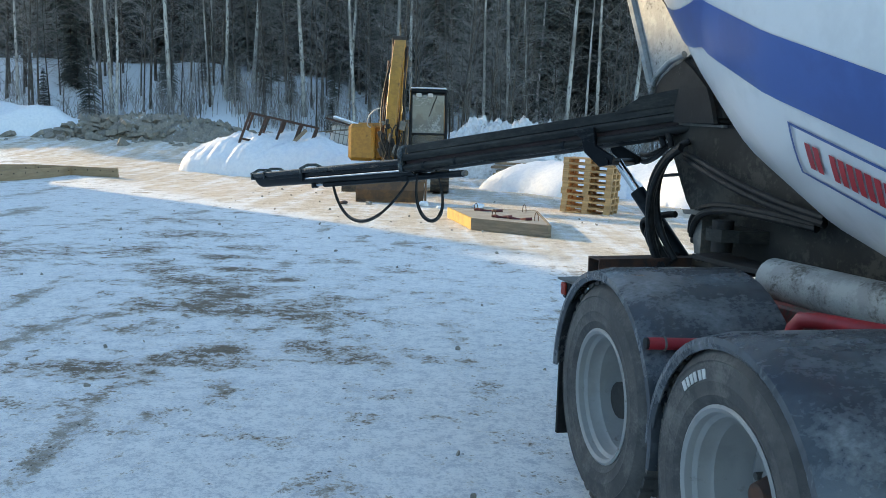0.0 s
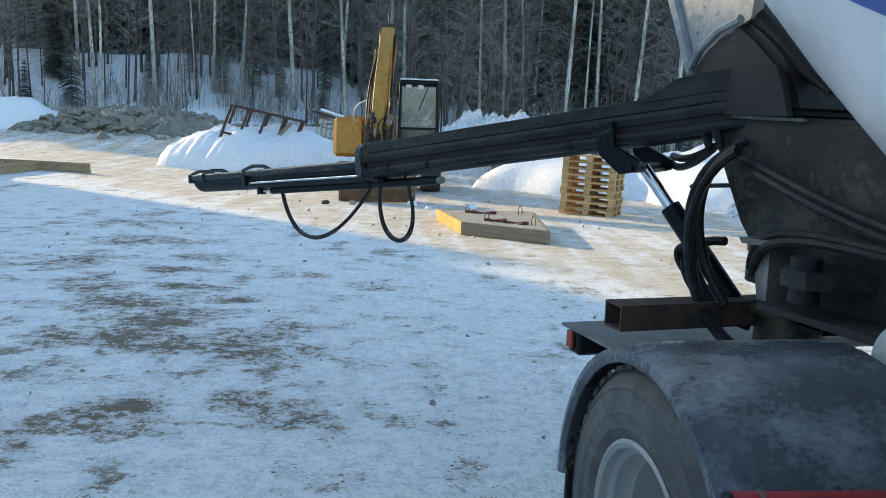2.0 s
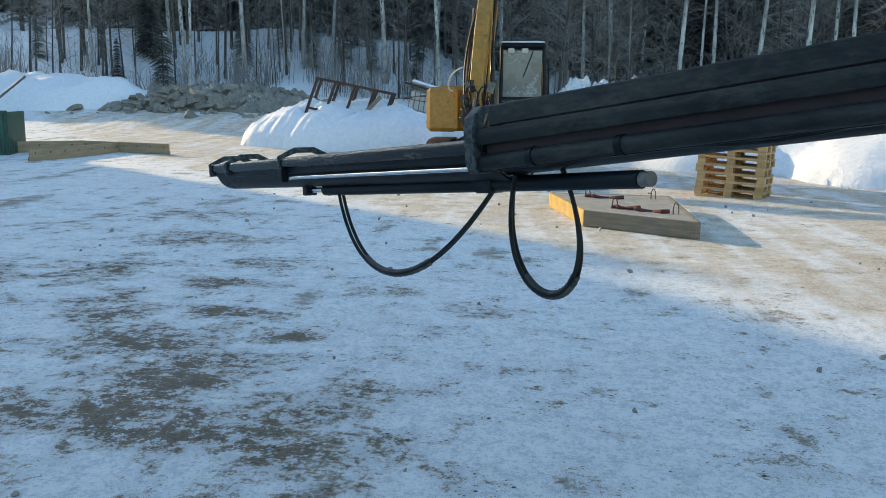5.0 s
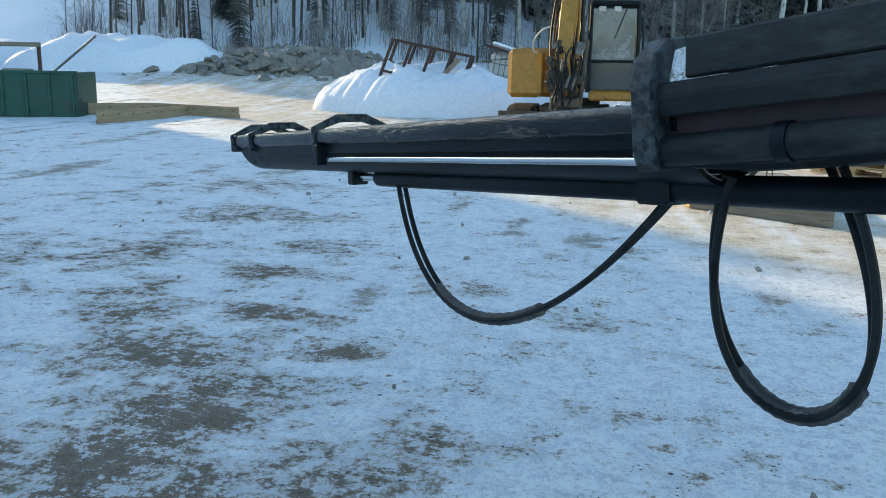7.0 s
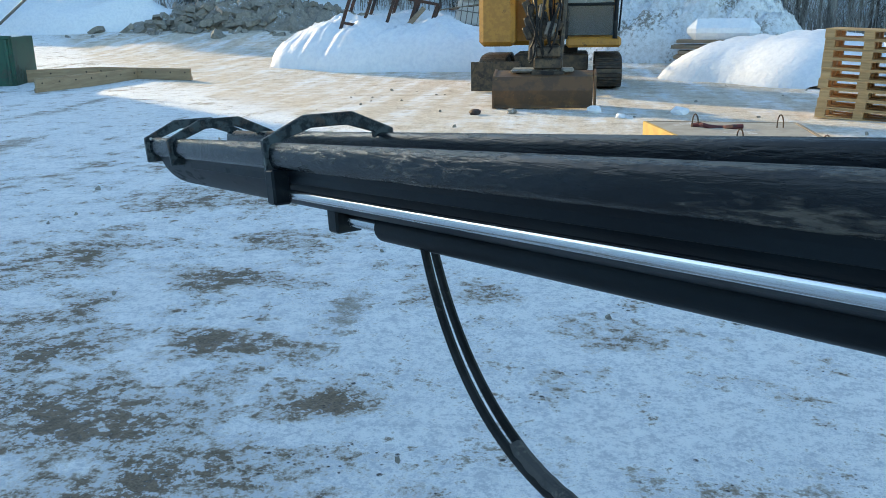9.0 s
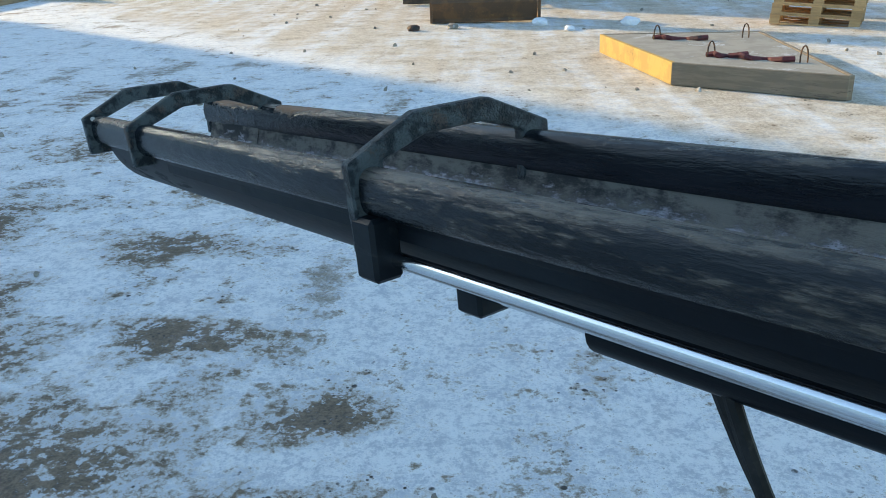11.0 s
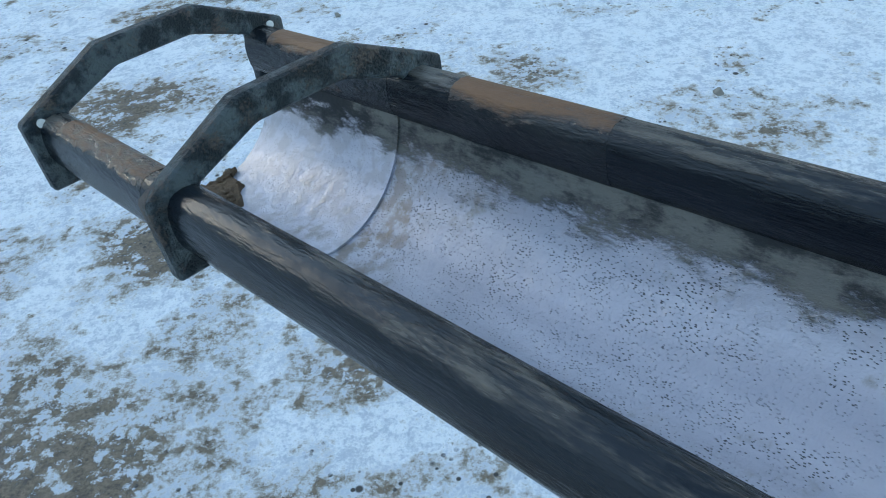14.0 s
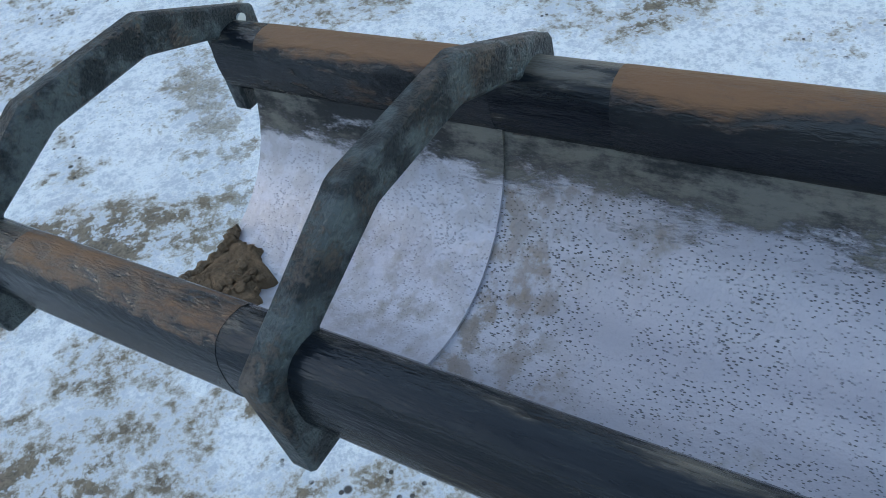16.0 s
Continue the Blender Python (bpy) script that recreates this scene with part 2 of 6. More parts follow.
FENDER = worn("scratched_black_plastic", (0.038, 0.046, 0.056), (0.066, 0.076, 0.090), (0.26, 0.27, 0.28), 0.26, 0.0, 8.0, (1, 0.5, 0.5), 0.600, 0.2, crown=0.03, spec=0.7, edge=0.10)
RED = worn("red_paint", (0.34, 0.02, 0.03), (0.26, 0.015, 0.02), (0.10, 0.05, 0.045), 0.4, 0.0, 8, dirt_lo=0.6)
FRAME_RED = worn("faded_red_frame_paint", (0.28, 0.06, 0.05), (0.20, 0.05, 0.04), (0.12, 0.09, 0.075), 0.6, 0.0, 6, dirt_lo=0.54)
GREY_STEEL = worn("dirty_grey_steel", (0.16, 0.155, 0.145), (0.11, 0.108, 0.10), (0.22, 0.20, 0.175), 0.5, 0.3, 5, dirt_lo=0.54)
HOPPER = worn("dark_dusty_hopper_steel", (0.018, 0.018, 0.017), (0.032, 0.031, 0.028), (0.070, 0.066, 0.058), 0.65, 0.0, 3, dirt_lo=0.54, spec=0.3)
CHUTE_PAINT = worn("concrete_splashed_paint", (0.31, 0.335, 0.345), (0.23, 0.25, 0.26), (0.09, 0.092, 0.088), 0.6, 0.0, 7, dirt_lo=0.56, bump=0.6, edge=0.06)
WHITE = worn("glossy_white_drum_paint", (0.72, 0.74, 0.76), (0.66, 0.68, 0.70), (0.48, 0.47, 0.44), 0.25, 0.0, 2, dirt_lo=0.66, bump=0.05)
BLUE = worn("glossy_blue_drum_paint", (0.055, 0.115, 0.36), (0.048, 0.098, 0.31), (0.13, 0.16, 0.27), 0.28, 0.0, 2, dirt_lo=0.68, bump=0.05)
YELLOW = worn("faded_yellow_paint", (0.42, 0.215, 0.035), (0.34, 0.17, 0.03), (0.16, 0.09, 0.035), 0.42, 0.0, 7, dirt_lo=0.60)
GREASY = worn("greasy_dark_steel", (0.05, 0.042, 0.035), (0.10, 0.075, 0.05), (0.025, 0.022, 0.02), 0.45, 0.5, 8)
BUCKET = worn("rusty_bucket_steel", (0.16, 0.085, 0.04), (0.10, 0.06, 0.035), (0.26, 0.15, 0.055), 0.6, 0.2, 3, dirt_lo=0.58)
WOOD = worn("pine_pallet_wood", (0.50, 0.32, 0.15), (0.42, 0.26, 0.12), (0.22, 0.14, 0.08), 0.75, 0.0, 5, (1, 1, 8), 0.66, vary=0.2)
GREY_WOOD = worn("weathered_wood", (0.26, 0.21, 0.15), (0.20, 0.165, 0.12), (0.10, 0.085, 0.07), 0.8, 0.0, 4, (0.3, 1, 6), 0.62, vary=0.12)
PLY = worn("shuttering_board", (0.34, 0.25, 0.15), (0.28, 0.20, 0.12), (0.16, 0.125, 0.09), 0.7, 0.0, 3, (0.5, 1, 4), 0.6, vary=0.12)
YELLOW_WOOD = worn("yellow_shuttering_timber", (0.50, 0.33, 0.08), (0.42, 0.27, 0.07), (0.22, 0.15, 0.07), 0.7, 0.0, 4, dirt_lo=0.6)
CONCRETE = worn("concrete_slab", (0.36, 0.33, 0.28), (0.30, 0.275, 0.235), (0.52, 0.52, 0.52), 0.85, 0.0, 4, dirt_lo=0.6)
GREEN = worn("green_container_paint", (0.012, 0.075, 0.05), (0.010, 0.055, 0.038), (0.05, 0.06, 0.05), 0.5, 0.0, 2, dirt_lo=0.6)
MAROON = worn("maroon_strap", (0.13, 0.03, 0.035), (0.09, 0.022, 0.026), (0.05, 0.03, 0.03), 0.8, 0.0, 9)
SPRUCE = worn("spruce_needles", (0.105, 0.125, 0.115), (0.14, 0.155, 0.142), (0.18, 0.18, 0.17), 0.85, 0.0, 1.5, vary=0.4, spec=0.2)
BARK = worn("grey_bark", (0.085, 0.075, 0.065), (0.055, 0.048, 0.042), (0.15, 0.145, 0.135), 0.9, 0.0, 4, (1, 1, 0.3), 0.58, 0.6, 0.02, vary=0.3)
TWIG = worn("bare_twigs", (0.27, 0.255, 0.245), (0.20, 0.19, 0.182), (0.32, 0.31, 0.30), 0.9, 0.0, 2, vary=0.35)
GOLD_TWIG = worn("pale_willow_twigs", (0.50, 0.42, 0.29), (0.42, 0.34, 0.23), (0.32, 0.25, 0.17), 0.8, 0.0, 3)
CRUST = worn("brown_concrete_crust", (0.22, 0.14, 0.08), (0.14, 0.09, 0.05), (0.32, 0.24, 0.165), 0.9, 0.0, 40, dirt_lo=0.56, bump=0.8)
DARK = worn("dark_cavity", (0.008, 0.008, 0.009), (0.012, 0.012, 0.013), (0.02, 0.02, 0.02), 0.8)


def let_through(m, share):
    """Thin needles pass part of the light on."""
    nt = m.node_tree
    out = next(n for n in nt.nodes if n.type == "OUTPUT_MATERIAL")
    b = next(n for n in nt.nodes if n.type == "BSDF_PRINCIPLED")
    tr, mx = nt.nodes.new("ShaderNodeBsdfTranslucent"), nt.nodes.new("ShaderNodeMixShader")
    nt.links.new(b.inputs["Base Color"].links[0].from_socket, tr.inputs["Color"])
    mx.inputs[0].default_value = share
    nt.links.new(b.outputs[0], mx.inputs[1])
    nt.links.new(tr.outputs[0], mx.inputs[2])
    nt.links.new(mx.outputs[0], out.inputs["Surface"])


let_through(SPRUCE, 0.5)


def birch_bark():
    m, nt, b = shader("birch_bark", 0.7)
    v = coords(nt)
    n = noise_of(nt, coords(nt, "Object", (5, 5, 1.6)), 2.2, 6, 0.7)
    big = noise_of(nt, v, 0.35, 3)
    col = mix(nt, ramp(nt, n, 0.52, 0.60), (0.56, 0.55, 0.52), (0.07, 0.065, 0.06))
    col = mix(nt, ramp(nt, big, 0.42, 0.62), col, (0.22, 0.20, 0.18))
    nt.links.new(col, b.inputs["Base Color"])
    relief(nt, b, n, 0.4, 0.01)
    return m


BIRCH = birch_bark()


def chute_liner(name, specked, pale):
    """Pale worn trough lining: concrete specks, grey crust along the sides, rust by the mouth."""
    m, nt, b = shader(name, 0.36)
    v = coords(nt)
    sep = nt.nodes.new("ShaderNodeSeparateXYZ")
    nt.links.new(v, sep.inputs[0])
    n1, n2, n3 = noise_of(nt, v, 9, 8, 0.65), noise_of(nt, v, 60, 4, 0.6), noise_of(nt, coords(nt, "Object", (1, 0.12, 1)), 24, 6, 0.6)
    col = mix(nt, ramp(nt, n3, 0.35, 0.65), tuple(pale * c for c in (0.50, 0.49, 0.53)), tuple(pale * c for c in (0.40, 0.395, 0.44)))
    # splashes of dried grout
    vo = nt.nodes.new("ShaderNodeTexVoronoi")
    vo.inputs["Scale"].default_value = 620
    nt.links.new(coords(nt, "Object", (1, 0.45, 1)), vo.inputs["Vector"])
    specks = sums(nt, "MULTIPLY", sums(nt, "MULTIPLY", ramp(nt, sums(nt, "ADD", vo.outputs["Distance"], sums(nt, "MULTIPLY", n2, 0.5)), 0.56, 0.44), ramp(nt, noise_of(nt, v, 34, 4, 0.7), 0.41, 0.52)), ramp(nt, sums(nt, "ADD", n1, sums(nt, "MULTIPLY", ramp(nt, sep.outputs[1], -0.80, -0.28), 0.16)), 0.44, 0.56))
    col = mix(nt, sums(nt, "MULTIPLY", specks, specked), col, (0.06, 0.06, 0.06))
    stain = ramp(nt, sums(nt, "ADD", sums(nt, "MULTIPLY", n1, 0.7), sums(nt, "MULTIPLY", n2, 0.3)), 0.54, 0.64)
    col = mix(nt, sums(nt, "MULTIPLY", stain, 0.65), col, (0.26, 0.22, 0.17))
    # rusty grout caught along the seam behind the mouth sheet
    seam = ramp(nt, sums(nt, "ADD", sep.outputs[1], sums(nt, "MULTIPLY", sums(nt, "SUBTRACT", n1, 0.5), 0.30)), -0.36, -0.24)
    rusty = sums(nt, "MULTIPLY", seam, ramp(nt, n2, 0.42, 0.58))
    col = mix(nt, sums(nt, "MULTIPLY", rusty, 0.8 * specked), col, (0.20, 0.145, 0.09))
    # crust high on the walls
    edge = sums(nt, "ADD", sep.outputs[2], sums(nt, "MULTIPLY", sums(nt, "SUBTRACT", sums(nt, "ADD", sums(nt, "MULTIPLY", n1, 0.6), sums(nt, "MULTIPLY", n3, 0.4)), 0.5), 0.055))
    grit = noise_of(nt, coords(nt, "Object", (1, 0.35, 1)), 45, 6, 0.75)
    edge = sums(nt, "ADD", edge, sums(nt, "MULTIPLY", sums(nt, "SUBTRACT", grit, 0.5), 0.10))
    crust = ramp(nt, edge, -0.086, -0.068)
    crust_col = mix(nt, ramp(nt, sums(nt, "ADD", sums(nt, "MULTIPLY", n1, 0.5), sums(nt, "MULTIPLY", grit, 0.5)), 0.44, 0.56), (0.035, 0.036, 0.036), (0.19, 0.18, 0.155))
    col = mix(nt, crust, col, crust_col)
    nt.links.new(col, b.inputs["Base Color"])
    rr = nt.nodes.new("ShaderNodeMapRange")
    rr.inputs["To Min"].default_value, rr.inputs["To Max"].default_value = 0.34, 0.85
    nt.links.new(crust, rr.inputs["Value"])
    nt.links.new(rr.outputs[0], b.inputs["Roughness"])
    b.inputs["Metallic"].default_value = 0.15
    relief(nt, b, sums(nt, "ADD", sums(nt, "MULTIPLY", n2, 0.5), sums(nt, "ADD", sums(nt, "MULTIPLY", crust, sums(nt, "ADD", grit, 0.5)), specks)), 0.5, 0.008)
    return m


LINER = chute_liner("trough_lining", 0.9, 1.0)
MOUTH_LINER = chute_liner("mouth_lining", 0.3, 1.2)


def plain(name, colour, rough=0.4, **more):
    m, nt, b = shader(name, rough)
    b.inputs["Base Color"].default_value = (*colour, 1)
    for key, value in more.items():
        b.inputs[key.replace("_", " ")].default_value = value
    return m


# frost plus reflected snow and trees, painted into the pane's mottled colour
FROST_REFLECTION = worn("frost_and_reflection_glass", (0.17, 0.20, 0.21), (0.11, 0.13, 0.14), (0.30, 0.33, 0.34), 0.12, 0.0, 2, dirt_lo=0.56, rough_dirt=0.5)
GLASS = plain("dirty_cab_glass", (0.10, 0.12, 0.13), 0.12, Transmission_Weight=0.45)
AMBER = plain("amber_lens", (0.75, 0.16, 0.015), 0.2, Coat_Weight=0.6)
RED_LENS = plain("red_lens", (0.30, 0.035, 0.02), 0.25)
PALE = plain("pale_lettering", (0.55, 0.55, 0.53), 0.6)
RED_LETTER = plain("red_lettering", (0.42, 0.03, 0.04), 0.4)
BLUE_LINE = plain("blue_outline", (0.05, 0.10, 0.30), 0.4)


# ---- shaping helpers ----
def part(name, bm, material, parent=None, label="", smooth=False, m=None):
    me = bpy.data.meshes.new(name)
    if m is not None:
        bmesh.ops.transform(bm, matrix=m, verts=bm.verts)
    bm.normal_update()
    bm.to_mesh(me)
    bm.free()
    me.materials.append(material)
    if smooth:
        me.polygons.foreach_set("use_smooth", [True] * len(me.polygons))
        try:
            me.set_sharp_from_angle(angle=radians(35))
        except AttributeError:
            pass
    ob = new(name, me)
    ob.parent = parent
    if label:
        ob["label"] = label
    return ob


def flat(name, verts, faces, material, parent=None, smooth=False):
    me = bpy.data.meshes.new(name)
    me.from_pydata(verts, [], faces)
    me.materials.append(material)
    if smooth:
        me.polygons.foreach_set("use_smooth", [True] * len(me.polygons))
    ob = new(name, me)
    ob.parent = parent
    return ob


def thing(name, m, label, category, group="", kind=""):
    ob = new(name)
    ob.empty_display_size = 0.2
    ob.matrix_world = m
    return tagged(ob, label, category, group, kind)


def box(bm, c, size, bevel=0.0, m=None):
    """A box round c, with its edges rounded off."""
    t = Matrix.Translation(c) @ Matrix.Diagonal((*size, 1))
    made = bmesh.ops.create_cube(bm, size=1, matrix=t if m is None else m @ t)["verts"]
    if bevel:
        edges = list({e for v in made for e in v.link_edges})
        bmesh.ops.bevel(bm, geom=edges, offset=bevel, segments=1, affect="EDGES", profile=0.6)
    return bm


def made_box(c, size, bevel=0.0, m=None):
    return box(bmesh.new(), c, size, bevel, m)


def rod(bm, a, b, r, r2=None, seg=12):
    a, b = Vector(a), Vector(b)
    t = Matrix.Translation((a + b) / 2) @ (b - a).to_track_quat("Z", "Y").to_matrix().to_4x4()
    bmesh.ops.create_cone(bm, cap_ends=True, segments=seg, radius1=r, radius2=r if r2 is None else r2, depth=(b - a).length, matrix=t)
    return bm


def made_rod(a, b, r, r2=None, seg=12):
    return rod(bmesh.new(), a, b, r, r2, seg)


def sweep(bm, pts, r, seg=8):
    """A round tube along points; r may be one radius or one for each point."""
    pts = [Vector(p) for p in pts]
    radii = r if isinstance(r, (list, tuple)) else [r] * len(pts)
    rings, side = [], None
    for i, p in enumerate(pts):
        d = (pts[min(i + 1, len(pts) - 1)] - pts[max(i - 1, 0)]).normalized()
        if side is None:
            side = d.orthogonal().normalized()
        side = (side - d * side.dot(d)).normalized()
        up = d.cross(side)
        rings.append([bm.verts.new(p + (side * math.cos(k * math.tau / seg) + up * math.sin(k * math.tau / seg)) * radii[i]) for k in range(seg)])
    for a, b in zip(rings, rings[1:]):
        for k in range(seg):
            bm.faces.new((a[k], a[(k + 1) % seg], b[(k + 1) % seg], b[k]))
    bm.faces.new(rings[0][::-1])
    bm.faces.new(rings[-1])
    return bm


def bezier(a, b, c, d, n=16):
    a, b, c, d = (Vector(p) for p in (a, b, c, d))
    return [a * (1 - t) ** 3 + b * 3 * t * (1 - t) ** 2 + c * 3 * t * t * (1 - t) + d * t ** 3 for t in (i / n for i in range(n + 1))]


def slab(bm, poly, at, thick):
    """A flat plate: poly in two numbers, at() sets them and a depth into space."""
    front = [bm.verts.new(at(a, b, 0)) for a, b in poly]
    back = [bm.verts.new(at(a, b, thick)) for a, b in poly]
    n = len(poly)
    f = [bm.faces.new(front), bm.faces.new(back[::-1])]
    for i in range(n):
        f.append(bm.faces.new((front[i], back[i], back[(i + 1) % n], front[(i + 1) % n])))
    bmesh.ops.recalc_face_normals(bm, faces=f)
    return bm


def band(bm, outer, inner, at, thick):
    """A plate between two open outlines with as many points each."""
    n = len(outer)
    v = [[[bm.verts.new(at(*p, h)) for p in line] for h in (0, thick)] for line in (outer, inner)]
    f = []
    for i in range(n - 1):
        f.append(bm.faces.new((v[0][0][i], v[0][0][i + 1], v[1][0][i + 1], v[1][0][i])))
        f.append(bm.faces.new((v[0][1][i], v[1][1][i], v[1][1][i + 1], v[0][1][i + 1])))
        f.append(bm.faces.new((v[0][0][i], v[0][1][i], v[0][1][i + 1], v[0][0][i + 1])))
        f.append(bm.faces.new((v[1][0][i], v[1][0][i + 1], v[1][1][i + 1], v[1][1][i])))
    for i in (0, n - 1):
        f.append(bm.faces.new((v[0][0][i], v[1][0][i], v[1][1][i], v[0][1][i])))
    bmesh.ops.recalc_face_normals(bm, faces=f)
    return bm


def lathe(bm, profile, seg=40, axis=None):
    """Turns (radius, height) pairs round z; axis places it."""
    rings = []
    for r, h in profile:
        ring = []
        for k in range(seg):
            a = k * math.tau / seg
            p = Vector((r * math.cos(a), r * math.sin(a), h))
            ring.append(bm.verts.new(axis @ p if axis else p))
        rings.append(ring)
    for a, b in zip(rings, rings[1:]):
        for k in range(seg):
            bm.faces.new((a[k], a[(k + 1) % seg], b[(k + 1) % seg], b[k]))
    bmesh.ops.recalc_face_normals(bm, faces=bm.faces)
    return bm


def ss(a, b, x):
    t = np.clip((x - a) / (b - a), 0, 1)
    return t * t * (3 - 2 * t)


def wave(x, y, f, seed=0.0):
    """Cheap smooth unevenness for grids, -1 to 1."""
    x, y = x * f, y * f
    return (np.sin(x * 1.0 + seed) * np.cos(y * 1.3 - seed) + np.sin(x * 2.3 - y * 1.7 + seed * 2) * 0.5 + np.cos(x * 3.9 + y * 4.3 + seed * 3) * 0.3 + np.sin(y * 7.1 - x * 5.7 + seed) * 0.15) / 1.9


# ---- ground: one sheet from the yard up to the wooded hill ----
def lie(x, y):
    x, y = np.asarray(x, float), np.asarray(y, float)
    z = 0.25 * ss(26, 34, y) + 1.0 * ss(34, 46, y) + (2.4 + 2.6 * ss(-3, -10, x) + 0.9 * wave(x, 0 * y, 0.09)) * ss(47, 60, y + 1.5 * wave(x, y, 0.15)) + 9 * ss(60, 125, y)
    z = z - 0.9 * ss(-2, 8, x) * ss(30, 46, y)
    z = z + 0.25 * wave(x, y, 0.55, 2.0) * ss(46, 56, y) + 0.015 * wave(x, y, 0.8, 1.0)
    # bare ridge added out of view, shaped to throw shade over the near yard
    ax, ay = x + 37.6, y - 41.6
    along, away = ax * 0.67 - ay * 0.74, -ax * 0.74 - ay * 0.67
    z = z + 12.0 * ss(-3.5, 0.5, away) * ss(-9, -4, along) * ss(26, 16, along - np.maximum(away, 0)) * ss(70, 45, away)
    return z


def steps(*runs):
    out = [runs[0][0]]
    for a, b, n in runs:
        out += list(np.linspace(a, b, n + 1)[1:])
    return np.array(out)


def make_ground():
    xs = steps((-420, -120, 10), (-120, -60, 12), (-60, -20, 34), (-20, -8, 24), (-8, 6, 56), (6, 20, 24), (20, 60, 20), (60, 420, 16))
    ys = steps((-420, -60, 12), (-60, -4, 20), (-4, 14, 60), (14, 30, 32), (30, 70, 50), (70, 130, 30), (130, 420, 12))
    gx, gy = np.meshgrid(xs, ys)
    gz = lie(gx, gy)
    verts = np.stack([gx, gy, gz], 2).reshape(-1, 3).tolist()
    w = len(xs)
    faces = [(j * w + i, j * w + i + 1, (j + 1) * w + i + 1, (j + 1) * w + i) for j in range(len(ys) - 1) for i in range(w - 1)]
    ob = flat("ground", verts, faces, YARD, smooth=True)
    ob.data.materials.append(SNOW)
    deep = ((gy > 46.5) | (gx < -30) | (np.abs(gx) > 60)).reshape(len(ys), w)
    ob.data.polygons.foreach_set("material_index", [1 if deep[j, i] else 0 for j in range(len(ys) - 1) for i in range(w - 1)])
    return tagged(ob, "icy yard of packed snow with gravelly mud patches", "ground", kind="structure")


make_ground()


def pile(name, cx, cy, rx, ry, h, material, label, turn=0.0, lumps=0.25, n=44, seed=0.0, freq=1.6, power=0.55):
    """A heap: a steep-sided dome with an uneven outline."""
    verts, faces = [], []
    g = np.linspace(-1.25, 1.25, n)
    u, v = np.meshgrid(g, g)
    ang = np.arctan2(v, u)
    rad = np.hypot(u, v) * (1 + 0.13 * np.sin(3 * ang + seed) + 0.09 * np.sin(5 * ang + 2 * seed))
    body = np.clip(1 - rad ** 2.4, 0, 1) ** power
    c, s = math.cos(turn), math.sin(turn)
    x = cx + (u * rx) * c - (v * ry) * s
    y = cy + (u * rx) * s + (v * ry) * c
    z = lie(x, y) - 0.12 + body * (h + 0.12) * (1 + lumps * wave(x, y, freq, seed) + 0.5 * lumps * wave(x, y, freq * 3, seed + 1) + 0.3 * lumps * wave(x, y, freq * 8, seed + 2) + 0.2 * lumps * wave(x * 1.3, y, freq * 17, seed + 3))
    verts = np.stack([x, y, z], 2).reshape(-1, 3).tolist()
    faces = [(j * n + i, j * n + i + 1, (j + 1) * n + i + 1, (j + 1) * n + i) for j in range(n - 1) for i in range(n - 1) if body[j:j + 2, i:i + 2].max() > 0]
    ob = flat(name, verts, faces, material, smooth=True)
    return tagged(ob, label, "snow pile", "snow piles on the yard")


# ---- telescopic chute ----
S = 0.736
BOOM = pose(-2.004, 9.002, 1.307, -5.86, 0.0, 41.14)


def k3(p):
    return tuple(S * c for c in p)


def o3(p):
    """The sleeve is as wide as the trough needs, and flatter."""
    return S * p[0], S * p[1], 0.56 * p[2]


